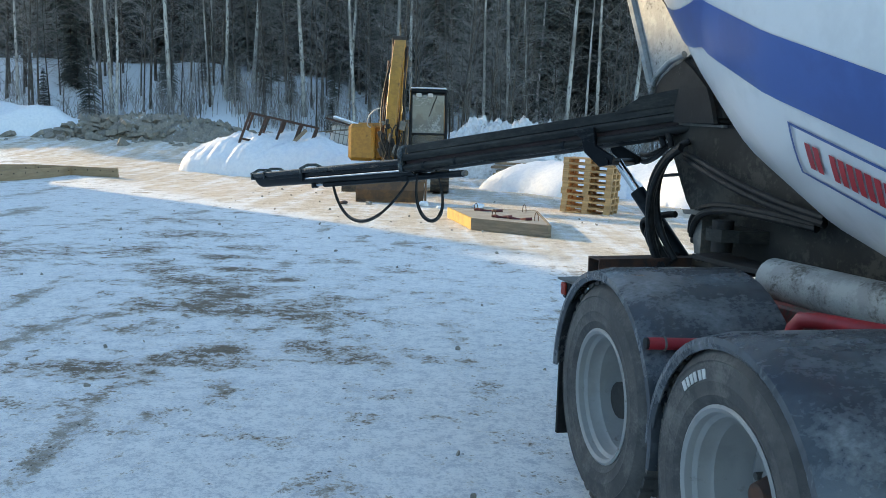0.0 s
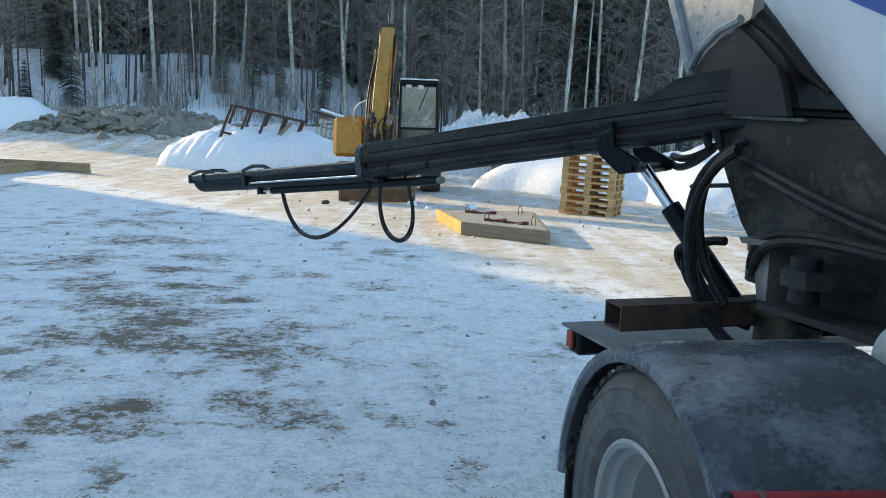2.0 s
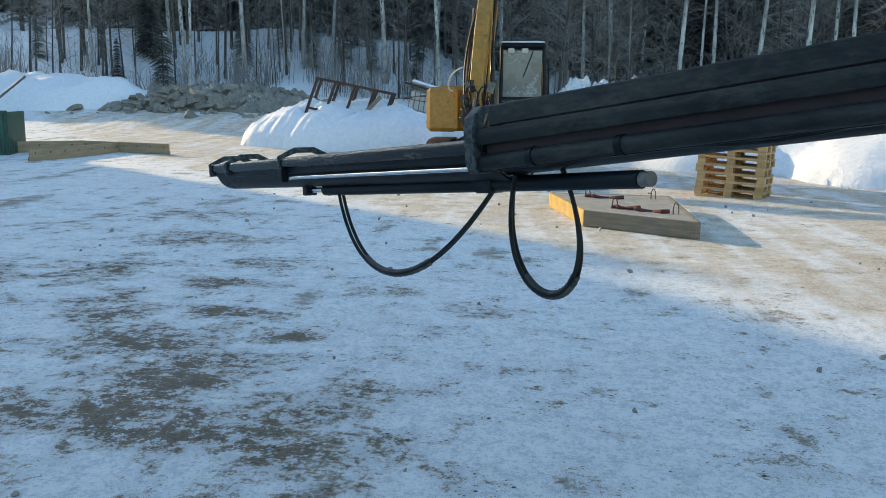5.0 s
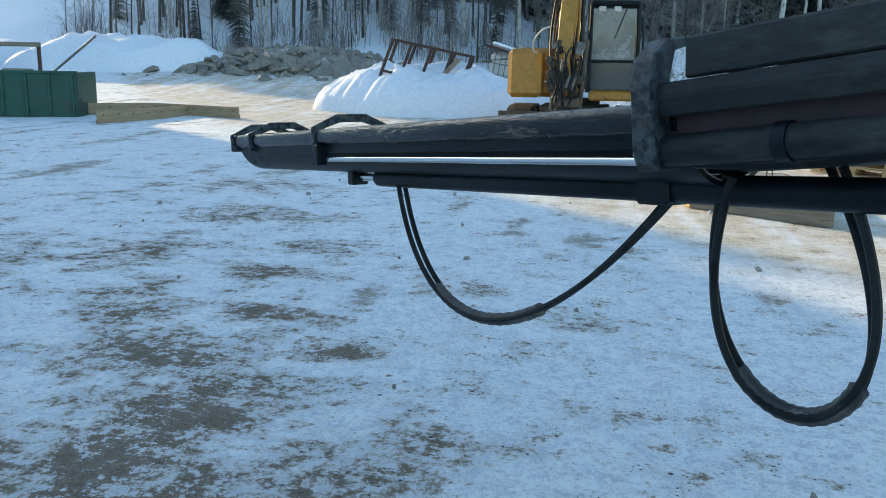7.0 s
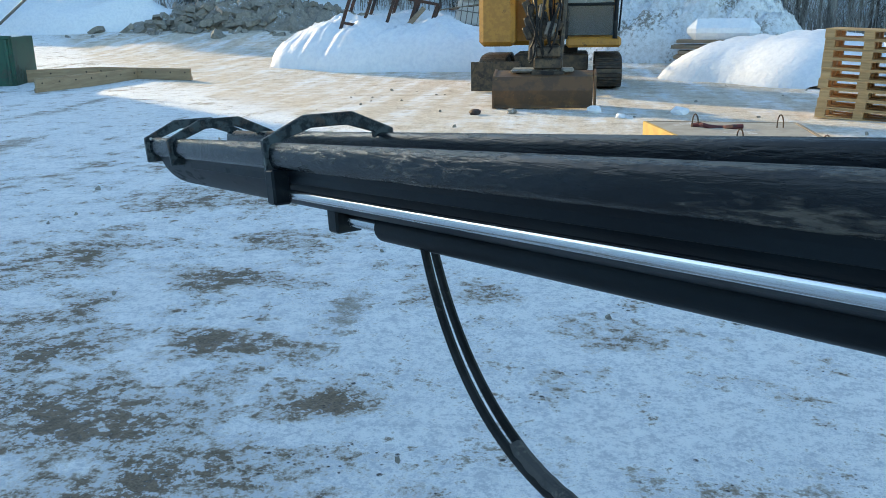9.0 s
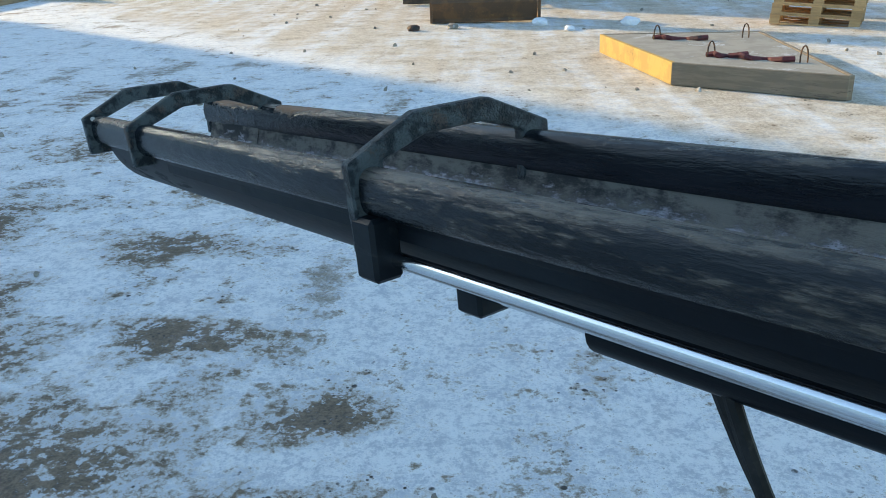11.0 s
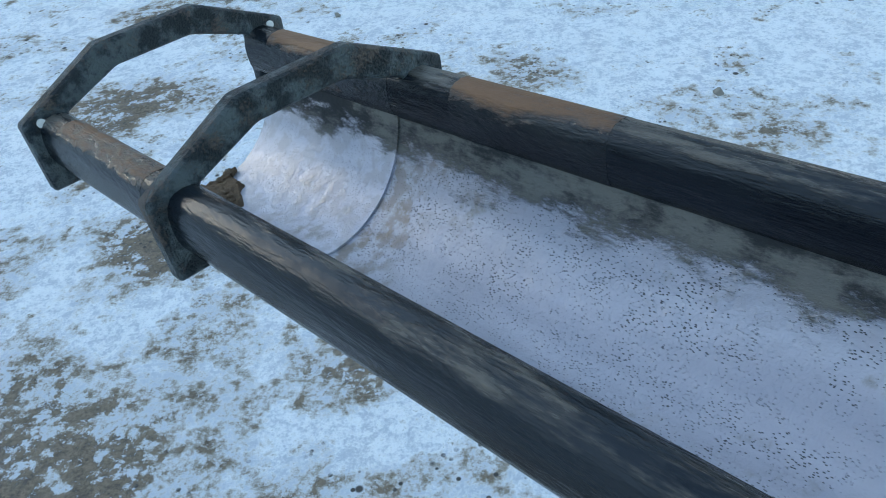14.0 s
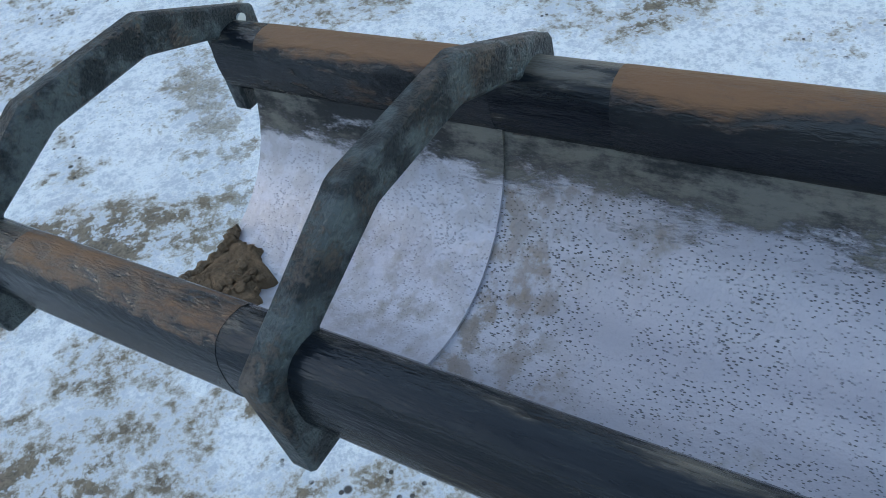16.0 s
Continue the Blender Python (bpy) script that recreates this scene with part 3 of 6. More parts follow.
def make_chute():
    top = thing("telescopic_chute", BOOM, "long black steel telescopic concrete chute with hoops and hanging hoses", "concrete chute")
    W, HOOPS = 0.2, ((0.0, 0.2, 0.073, 0.062, 0.0, 0.096), (-0.352, 0.2, 0.073, 0.062, 0.0, 0.096), (-1.324, 0.196, 0.071, 0.056, 0.010, 0.135))
    END = -3.56
    R, DEEP, ZC = 0.142, 0.150, -0.035

    def trough(name, r, deep, thick, y0, y1, lip, material, label=""):
        bm = bmesh.new()
        n, rows = 22, []
        for layer in (0, thick):
            row = []
            for i in range(n + 1):
                a = math.pi * i / n
                x, z = -(r + layer) * math.cos(a), ZC - (deep + layer) * math.sin(a)
                start = y0 - lip * math.sin(a) ** 1.4
                ys = [start, start - 0.04, *np.linspace(min(y0 - lip - 0.06, y1 + 0.05), y1, 6)]
                row.append([bm.verts.new(k3((x, y, z))) for y in ys])
            rows.append(row)
        f = []
        for i in range(n):
            for j in range(7):
                for row in rows:
                    f.append(bm.faces.new((row[i][j], row[i + 1][j], row[i + 1][j + 1], row[i][j + 1])))
            f.append(bm.faces.new((rows[0][i][0], rows[1][i][0], rows[1][i + 1][0], rows[0][i + 1][0])))
            f.append(bm.faces.new((rows[0][i][7], rows[0][i + 1][7], rows[1][i + 1][7], rows[1][i][7])))
        bmesh.ops.recalc_face_normals(bm, faces=f)
        return part(name, bm, material, top, label, True)

    trough("trough", R + 0.004, DEEP + 0.004, 0.012, -0.03, END, 0.0, BLACK)
    trough("trough_lining", R, DEEP, 0.0035, -0.31, END, 0.02, LINER, "pale worn lining with dried concrete specks and crust")
    trough("mouth_lining", R - 0.003, DEEP - 0.003, 0.006, -0.035, -0.335, 0.0, MOUTH_LINER, "shiny worn lining sheet with a ragged edge")
    # rails: rounded box tubes along both edges
    prof = [(0.026 * math.copysign(abs(math.cos(a)) ** 0.78, math.cos(a)), 0.036 * math.copysign(abs(math.sin(a)) ** 0.78, math.sin(a))) for a in (math.tau * i / 20 for i in range(20))]
    for side in (-1, 1):
        def rail(name, y0, y1, material, grow=1.0, label=""):
            bm = bmesh.new()
            rings = [[bm.verts.new(k3((side * 0.158 + a * grow, y, -0.036 + c * grow))) for a, c in prof] for y in np.linspace(y0, y1, 8)]
            for p, q in zip(rings, rings[1:]):
                for i in range(20):
                    bm.faces.new((p[i], p[(i + 1) % 20], q[(i + 1) % 20], q[i]))
            bm.faces.new(rings[0])
            bm.faces.new(rings[-1][::-1])
            bmesh.ops.recalc_face_normals(bm, faces=bm.faces)
            return part(name, bm, material, top, label, True)
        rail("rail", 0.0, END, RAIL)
        # heat-browned strips where the hoops were welded
        for y0, y1 in (((-0.06, -0.30),) if side < 0 else ((-0.06, -0.33), (-0.44, -0.66))):
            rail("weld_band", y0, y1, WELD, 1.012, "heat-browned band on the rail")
        # skirt under the rail
        bm = bmesh.new()
        slab(bm, [(0.0, -0.05), (0.0, -0.105), (0.010, -0.108), (0.010, -0.05)], lambda a, b, h: k3((side * (0.150 - a), -0.45 + h, b)), END + 0.45)
        part("skirt", bm, BLACK, top)
        # slide rod and its clamp
        part("slide_rod", made_rod(k3((side * 0.155, -1.33, -0.134)), k3((side * 0.155, END, -0.134)), S * 0.0120, seg=16), CHROME, top, "bright chrome slide rod", True)
        bm = bmesh.new()
        box(bm, k3((side * 0.170, -1.345, -0.115)), k3((0.050, 0.055, 0.095)), S * 0.006)
        part("rod_clamp", bm, BLACK, top)
    for y, w, a, h, dz, q in HOOPS:
        outer = [(-w + 0.004, dz - q), (-w, dz), (-a, dz + h), (a, dz + h), (w, dz), (w - 0.004, dz - q)]
        inner = [(-w + 0.062, dz - q), (-w + 0.060, dz - 0.006), (-a + 0.016, dz + h - 0.036), (a - 0.016, dz + h - 0.036), (w - 0.060, dz - 0.006), (w - 0.062, dz - q)]
        bm = band(bmesh.new(), outer, inner, lambda p, z, d: k3((p, y + d - 0.011, z)), 0.022)
        bmesh.ops.bevel(bm, geom=list(bm.edges), offset=0.0022, segments=1, affect="EDGES")
        hoop = part("hoop", bm, PLATE, top, "blotchy blue-black angular steel hoop")
        if y == 0.0:
            # solid pale plugs stand in for bright snow seen through the holes
            for sx in (-1, 1):
                part("bright_hole_plug", made_rod(k3((sx * 0.176, -0.0135, -0.004)), k3((sx * 0.176, 0.0135, -0.004)), S * 0.006, seg=12), PALE, hoop)
    # brown crust of old concrete round the lip of the mouth
    rg = random.Random(4)
    lip = [(-(R - 0.008) * math.cos(a), -0.040, ZC - (DEEP - 0.008) * math.sin(a)) for a in (math.pi * (0.27 + 0.32 * i / 40) for i in range(41))]
    part("lip_crust", sweep(bmesh.new(), [k3((x, y + rg.uniform(-0.006, 0.003), z)) for x, y, z in lip], [S * rg.uniform(0.004, 0.008) for _ in lip], 6), CRUST, top, "brown concrete crust on the lip", True)
    # frozen crust over the bottom of the mouth
    verts, faces = [], []
    for i in range(25):
        for j in range(13):
            a = math.pi * (0.29 + 0.27 * i / 24 + rg.uniform(-0.004, 0.004))
            edge = 0.45 + 0.5 * math.sin(math.pi * i / 24) + 0.09 * math.sin(i * 0.8)
            y = -0.036 - 0.105 * max(0.2, edge) * j / 12 + rg.uniform(-0.003, 0.003)
            rise = 0.0035 + rg.uniform(0, 0.006) * (0 < j < 12) - 0.006 * (j == 12 or i in (0, 24))
            verts.append(k3((-(R - 0.003 - rise) * math.cos(a), y, ZC - (DEEP - 0.003 - rise) * math.sin(a))))
    faces = [(i * 13 + j, i * 13 + j + 1, (i + 1) * 13 + j + 1, (i + 1) * 13 + j) for i in range(24) for j in range(12)]
    flat("crust_patch", verts, faces, CRUST, top, True)
    bm = bmesh.new()
    for i in range(160):
        a = math.pi * rg.uniform(0.34, 0.48)
        c = k3((-(R - 0.012) * math.cos(a), -0.055 - abs(rg.gauss(0, 0.022)), ZC - (DEEP - 0.012) * math.sin(a)))
        bmesh.ops.create_icosphere(bm, subdivisions=1, radius=rg.uniform(0.0015, 0.0045), matrix=Matrix.Translation(c) @ Matrix.Diagonal((1.3, 1.3, 0.7, 1)))
    tagged(part("concrete_crust", bm, CRUST, top, "clump of brown concrete crumbs"), kind="stuff")
    # feed cylinder under the trough
    part("cylinder_barrel", made_rod(k3((0, -1.62, -0.222)), k3((0, -4.30, -0.205)), S * 0.037, seg=20), BLACK, top, smooth=True)
    part("cylinder_cap", made_rod(k3((0, -4.30, -0.205)), k3((0, -4.35, -0.205)), S * 0.030, seg=16), GREY_STEEL, top, smooth=True)
    part("piston_rod", made_rod(k3((0, -1.38, -0.222)), k3((0, -1.63, -0.222)), S * 0.018, seg=16), CHROME, top, smooth=True)
    bm = box(bmesh.new(), k3((0, -1.375, -0.205)), k3((0.08, 0.06, 0.105)), S * 0.006)
    part("rod_block", bm, BLACK, top)
    part("cylinder_strap", box(bmesh.new(), k3((0, -3.34, -0.208)), k3((0.10, 0.12, 0.088)), S * 0.01), BLACK, top)
    # hanging hoses: two bare ends and a wrapped belly each
    def hose(a, b, c, d, gap, label):
        n = 64
        line = bezier(a, b, c, d, n)
        for o in (-gap, gap):
            apart = [max(0.0, abs(i / n - 0.5) - 0.16) * 3 for i in range(len(line))]
            bm = sweep(bmesh.new(), [k3((p.x + o * (0.35 + w * 0.5), p.y + o * w, p.z)) for p, w in zip(line, apart)], S * 0.0105, 8)
            part("hose", bm, HOSE, top, smooth=True)
        wrap = [k3(p) for p in line[20:46]]
        sleeve = part("hose_wrap", sweep(bmesh.new(), wrap, [S * (0.0205 + 0.0022 * (i % 2)) for i in range(len(wrap))], 10), WRAP, top, label, True)
        return sleeve
    hose((0.02, -1.78, -0.235), (-0.04, -2.05, -0.84), (0.0, -2.66, -0.90), (0.03, -3.40, -0.18), 0.042, "grey spiral-wrapped hydraulic hose")
    hose((-0.05, -3.60, -0.17), (-0.02, -3.32, -0.88), (0.02, -4.22, -0.90), (0.05, -3.80, -0.15), 0.042, "grey spiral-wrapped hydraulic hose")
    # outer section, from the mouth of the sleeve to the truck
    mouth = BOOM @ Vector(k3((0.0, -3.44, 0.0)))
    root = Vector((1.62, 5.66, 1.95))
    d = (mouth - root).normalized()
    right = d.cross(Vector((0, 0, 1))).normalized()
    up = right.cross(d)
    sm = Matrix((right, d, up)).transposed().to_4x4()
    sm.translation = mouth
    to = BOOM.inverted() @ sm
    L = -(mouth - root).length / S
    for side in (-1, 1):
        def run(name, poly, y0, y1, material, label=""):
            bm = slab(bmesh.new(), poly, lambda a, b, h: o3((side * a, y0 + h, b)), y1 - y0)
            bmesh.ops.bevel(bm, geom=list(bm.edges), offset=0.004, segments=1, affect="EDGES")
            return part(name, bm, material, top, label, m=to)
        run("upper_flange", [(0.195, 0.060), (0.228, 0.060), (0.216, 0.178), (0.186, 0.178)], -0.12, L, BLACK_DUSTY)
        run("side_plate", [(0.200, -0.040), (0.236, -0.046), (0.248, 0.015), (0.238, 0.054), (0.200, 0.054)], -0.04, L, BLACK_DUSTY)
        run("inner_plate", [(0.184, -0.175), (0.197, -0.175), (0.197, 0.06), (0.184, 0.06)], -0.02, L, MAROON_DARK, "dull maroon inner plate")
        run("lower_flange", [(0.13, -0.195), (0.215, -0.195), (0.215, -0.178), (0.13, -0.178)], -0.02, L, BLACK)
        bm = rod(bmesh.new(), o3((side * 0.214, -0.05, -0.142)), o3((side * 0.214, L, -0.142)), S * 0.036, seg=18)
        part("side_tube", bm, BLACK_DUSTY, top, smooth=True, m=to)
        for y in (-0.32, -0.75, -2.05):
            part("tube_clip", rod(bmesh.new(), o3((side * 0.214, y, -0.142)), o3((side * 0.214, y - 0.03, -0.142)), S * 0.042, seg=18), BLACK, top, smooth=True, m=to)
        # end plate with a rounded top, scraped round its edge
        bm = slab(bmesh.new(), [(0.145, -0.205), (0.25, -0.20), (0.268, -0.15), (0.262, 0.05), (0.246, 0.13), (0.18, 0.190), (0.10, 0.20), (0.10, 0.17), (0.155, 0.155), (0.184, 0.07), (0.184, -0.17)],
                  lambda a, b, h: o3((side * a, h, b)), -0.06)
        bmesh.ops.bevel(bm, geom=list(bm.edges), offset=0.004, segments=1, affect="EDGES")
        part("end_plate", bm, PLATE, top, "blotchy dark steel end plate", m=to)
    bm = bmesh.new()
    n = 18
    rings = [[bm.verts.new(o3((-0.19 * math.cos(math.pi * i / n), y, -0.03 - 0.20 * math.sin(math.pi * i / n)))) for i in range(n + 1)] for y in (-0.03, L)]
    for i in range(n):
        bm.faces.new((rings[0][i], rings[0][i + 1], rings[1][i + 1], rings[1][i]))
    bmesh.ops.solidify(bm, geom=bm.faces[:], thickness=0.008)
    part("outer_trough", bm, BLACK, top, smooth=True, m=to)
    for o, z in ((-0.20, -0.165), (-0.17, -0.185)):
        line = [o3((o, y, z - 0.02 * math.sin(i * 0.9))) for i, y in enumerate(np.linspace(-0.1, L * 0.9, 22))]
        part("hose", sweep(bmesh.new(), line, S * 0.013, 6), HOSE, top, smooth=True, m=to)
    # rear raised shield
    bm = slab(bmesh.new(), [(L, 0.15), (L + 0.75, 0.15), (L + 0.45, 0.31), (L, 0.33)], lambda a, b, h: o3((-0.23 + h, a, b)), 0.02)
    part("rear_shield", bm, BLACK_DUSTY, top, m=to)
    # lift bracket
    y0 = L + 0.96
    for side in (-1, 1):
        bm = slab(bmesh.new(), [(y0 + 0.17, 0.02), (y0 - 0.05, 0.02), (y0 - 0.05, -0.21), (y0 - 0.22, -0.37), (y0 - 0.20, -0.46), (y0 - 0.07, -0.47), (y0 + 0.07, -0.27), (y0 + 0.09, -0.10)],
                  lambda a, b, h: o3((side * 0.27 + h * side, a, b)), 0.05)
        bmesh.ops.bevel(bm, geom=list(bm.edges), offset=0.003, segments=1, affect="EDGES")
        part("lift_bracket", bm, BLACK, top, m=to)
    part("bracket_pin", made_rod(o3((-0.34, y0 - 0.14, -0.42)), o3((0.34, y0 - 0.14, -0.42)), S * 0.035, seg=14), BLACK, top, smooth=True, m=to)
    eye = sm @ Vector(o3((-0.05, y0 - 0.14, -0.42)))
    foot = Vector((1.56, 5.62, 0.98))
    inv = BOOM.inverted()
    part("lift_rod", made_rod(inv @ eye, inv @ eye.lerp(foot, 0.45), 0.030, seg=14), CHROME, top, "chrome lift rod", True)
    part("lift_barrel", made_rod(inv @ eye.lerp(foot, 0.30), inv @ foot, 0.052, seg=16), BLACK, top, smooth=True)
    return top, sm, L


CHUTE, SLEEVE, SLEEVE_L = make_chute()

# ---- mixer truck ----
FWD = Vector((0.31, -0.95, 0)).normalized()
INN = Vector((-FWD.y, FWD.x, 0))
TRUCK = Matrix((FWD, INN, Vector((0, 0, 1)))).transposed().to_4x4()
TRUCK.translation = (0.73, 3.96, 0)


# the near-side wheels and their guards stand a little turned against the frame
STEER = Matrix.Rotation(radians(-6.8), 4, "Z")


def make_wheel(truck, s, n):
    """One twin-tyre position: the outer tyre with its deep rim, and the inner tyre behind it."""
    ax = Matrix.Translation((s, n, 0.55)) @ Matrix.Rotation(radians(90), 4, "X") @ Matrix.Diagonal((1.055, 1.055, 1, 1))
    if n == 0.0:
        ax = STEER @ ax
    hub = new("wheel")
    hub.parent = truck
    # height along the axle: positive is outwards
    tyre = [(0.300, 0.00), (0.315, 0.012), (0.335, 0.022), (0.342, 0.027), (0.350, 0.025), (0.38, 0.030), (0.388, 0.034), (0.396, 0.031), (0.43, 0.030), (0.452, 0.026), (0.458, 0.030), (0.466, 0.022), (0.485, 0.012), (0.512, -0.015), (0.520, -0.05), (0.520, -0.25), (0.505, -0.285), (0.43, -0.32), (0.32, -0.31), (0.30, -0.30)]
    part("tyre", lathe(bmesh.new(), tyre, 56, ax), TYRE, hub, "worn black truck tyre", True)
    part("tyre", lathe(bmesh.new(), [(r, h - 0.36) for r, h in tyre], 40, ax), TYRE, hub, "", True)
    rim = [(0.302, -0.005), (0.310, 0.012), (0.298, 0.018), (0.284, 0.008), (0.280, -0.02), (0.266, -0.035), (0.262, -0.08), (0.250, -0.095), (0.244, -0.17), (0.236, -0.185), (0.222, -0.24), (0.205, -0.235), (0.19, -0.25), (0.13, -0.25), (0.115, -0.22), (0.11, -0.20), (0.0001, -0.195)]
    r = part("rim", lathe(bmesh.new(), rim, 48, ax), RIM, hub, "grey painted steel rim", True)
    for k in range(10):
        a = k * math.tau / 10
        c = ax @ Vector((0.168 * math.cos(a), 0.168 * math.sin(a), -0.25))
        part("wheel_nut", made_rod(c, c + (ax.to_3x3() @ Vector((0, 0, 0.035))), 0.016, seg=6), GREY_STEEL, r)
    c = ax @ Vector((0, 0, -0.20))
    part("hub_cap", made_rod(c, c + ax.to_3x3() @ Vector((0, 0, 0.09)), 0.085, 0.05, 18), DARK_RUST, r, "rusty hub", True)
    # snow packed between the twin tyres
    if n == 0.0:
        rg = random.Random(int(s * 10))
        bm = bmesh.new()
        for k in range(150):
            a, h = rg.uniform(0, math.tau), rg.choice((-0.335, -0.335, -0.30, -0.03, -0.10, -0.2)) + rg.uniform(-0.03, 0.03)
            c = ax @ Vector((rg.uniform(0.505, 0.528) * math.cos(a), 0.518 * math.sin(a), h))
            bmesh.ops.create_icosphere(bm, subdivisions=1, radius=rg.uniform(0.004, 0.012), matrix=Matrix.Translation(c))
        tagged(part("packed_snow", bm, SNOW, hub, "crumbs of packed snow"), kind="stuff")
        for k, (a, w) in enumerate(((112, 3.2), (116.5, 2.6), (120.5, 2.8), (124.5, 2.6), (128.5, 2.8), (132.5, 3.0))):
            if s < 1:
                break
            bm = bmesh.new()
            vs = [bm.verts.new(ax @ Vector((r * math.cos(radians(180 - b)), r * math.sin(radians(180 - b)), 0.0335))) for r, b in ((0.395, a - 66), (0.430, a - 66), (0.430, a - 66 + w), (0.395, a - 66 + w))]
            bm.faces.new(vs)
            bmesh.ops.recalc_face_normals(bm, faces=bm.faces)
            bmesh.ops.solidify(bm, geom=bm.faces[:], thickness=0.003)
            part("sidewall_bar", bm, PALE, hub)
    # tread blocks round the shoulder
    bm = bmesh.new()
    for k in range(44):
        a = k * math.tau / 44
        for h in (-0.035, -0.265):
            t = ax @ Matrix.Rotation(a, 4, "Z") @ Matrix.Translation((0.518, 0, h))
            box(bm, (0, 0, 0), (0.016, 0.045, 0.06), m=t)
    tagged(part("tread", bm, TYRE, hub), kind="stuff")
    return hub


def make_fender(truck, s, n0, n1, r, a0, a1, label):
    """Half-round mudguard shell with a rolled edge."""
    bm = bmesh.new()
    n = 26
    rows = []
    sect = [(n0, -0.05), (n0 - 0.012, -0.03), (n0 - 0.008, -0.006), (n0 + 0.03, 0.0), (n0 + 0.10, 0.012), (n1, 0.012), (n1, 0.0), (n0 + 0.10, 0.0), (n0 + 0.03, -0.012), (n0 + 0.004, -0.03), (n0 + 0.008, -0.05)]
    for i in range(n + 1):
        a = radians(a0 + (a1 - a0) * i / n)
        rows.append([bm.verts.new((s + (r + h) * math.cos(a), y, 0.52 + (r + h) * math.sin(a))) for y, h in sect])
    m = len(sect)
    for p, q in zip(rows, rows[1:]):
        for i in range(m):
            bm.faces.new((p[i], p[(i + 1) % m], q[(i + 1) % m], q[i]))
    bm.faces.new(rows[0])
    bm.faces.new(rows[-1][::-1])
    bmesh.ops.recalc_face_normals(bm, faces=bm.faces)
    return part("mudguard", bm, FENDER, truck, label, True, STEER if n0 < 0.5 else None)


def make_truck():
    t = thing("concrete_mixer_truck", TRUCK, "concrete mixer truck with white and blue drum and black mudguards", "mixer truck")
    for s in (0.0, 1.17):
        make_wheel(t, s, 0.0)
    wheel = make_wheel(t, 0.0, 1.98)
    wheel2 = make_wheel(t, 1.17, 1.98)
    make_fender(t, 0.0, -0.03, 0.66, 0.64, -8, 178, "scratched black plastic mudguard")
    make_fender(t, 1.17, -0.03, 0.66, 0.600, -8, 178, "scratched black plastic mudguard with frozen splashes")
    make_fender(t, 0.0, 1.86, 2.5, 0.64, -8, 178, "")
    make_fender(t, 1.17, 1.86, 2.5, 0.64, -8, 178, "")
    for s in (-0.64, 0.66):
        bm = box(bmesh.new(), (s, 0.30, 0.36), (0.02, 0.60, 0.46), 0.006)
        part("mud_flap", bm, RUBBER, t, m=STEER)
    # mudguard stay: a red tube clamped across the guard, its elbow turned up to the frame
    stay = part("stay", made_rod((0.53, -0.03, 0.945), (0.57, 0.52, 0.935), 0.026, seg=18), RED, t, "red mudguard stay", True, STEER)
    for f in (0.12, 0.80):
        c = Vector((0.53, -0.03, 0.945)).lerp(Vector((0.57, 0.52, 0.935)), f)
        part("clamp", made_rod(c, c + Vector((0.0006, 0.008, 0)), 0.031, seg=18), GREY_STEEL, stay, "bright pipe clamp", True, STEER)
    part("stay_cap", made_rod((0.529, -0.042, 0.945), (0.53, -0.03, 0.945), 0.025, seg=18), RUBBER, stay, m=STEER)
    part("stay_elbow", sweep(bmesh.new(), [(0.57, 0.50, 0.935), (0.572, 0.57, 0.935), (0.575, 0.60, 0.96), (0.58, 0.605, 1.01), (0.60, 0.62, 1.05), (0.66, 0.66, 1.06), (0.9, 0.86, 1.05)], 0.036, 12), RED, stay, smooth=True, m=STEER)
    part("maker_sticker", made_box((0.58, 0.20, 0.752), (0.006, 0.10, 0.05), 0.001, Matrix.Identity(4)), PALE, t, "small pale sticker", m=STEER)
    part("step_plate", box(bmesh.new(), (0.66, 0.05, 0.70), (0.12, 0.16, 0.012), 0.003, ), GREY_STEEL, t, "chequered step plate")
    # marker lamp on the second mudguard
    lamp = part("marker_lamp", made_rod((1.64, -0.10, 0.80), (1.64, 0.02, 0.80), 0.046, seg=18), RUBBER, t, smooth=True)
    part("amber_lens", made_rod((1.64, -0.16, 0.80), (1.64, -0.095, 0.80), 0.032, 0.040, 18), AMBER, lamp, "amber lens", True)
    part("red_lens", made_rod((1.55, -0.06, 0.875), (1.59, -0.06, 0.86), 0.026, 0.030, 16), RED_LENS, lamp, "red lens", True)
    # frame rails and tubes
    for y in (0.86, 1.64):
        part("frame_rail", box(bmesh.new(), (1.75, y, 0.90), (3.9, 0.09, 0.22), 0.01), FRAME_RED if y < 1 else BLACK_DUSTY, t, "faded red frame rail" if y < 1 else "")
    # near-black box added as the shade in the gap between the mudguards
    part("gap_shade_fill", box(bmesh.new(), (0.6, 1.0, 0.72), (2.2, 0.36, 0.34), 0.03), DARK, t)
    part("axle", made_rod((0, 0.1, 0.52), (0, 2.4, 0.52), 0.09, seg=14), BLACK_DUSTY, t, smooth=True)
    part("axle", made_rod((1.17, 0.1, 0.52), (1.17, 2.4, 0.52), 0.09, seg=14), BLACK_DUSTY, t, smooth=True)
    part("subframe_tube", made_rod((-0.05, 0.98, 1.09), (3.7, 0.98, 1.09), 0.11, seg=24), CHUTE_PAINT, t, "dirty grey subframe tube", True)
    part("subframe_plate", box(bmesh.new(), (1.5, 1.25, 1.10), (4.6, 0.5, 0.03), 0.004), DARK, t)
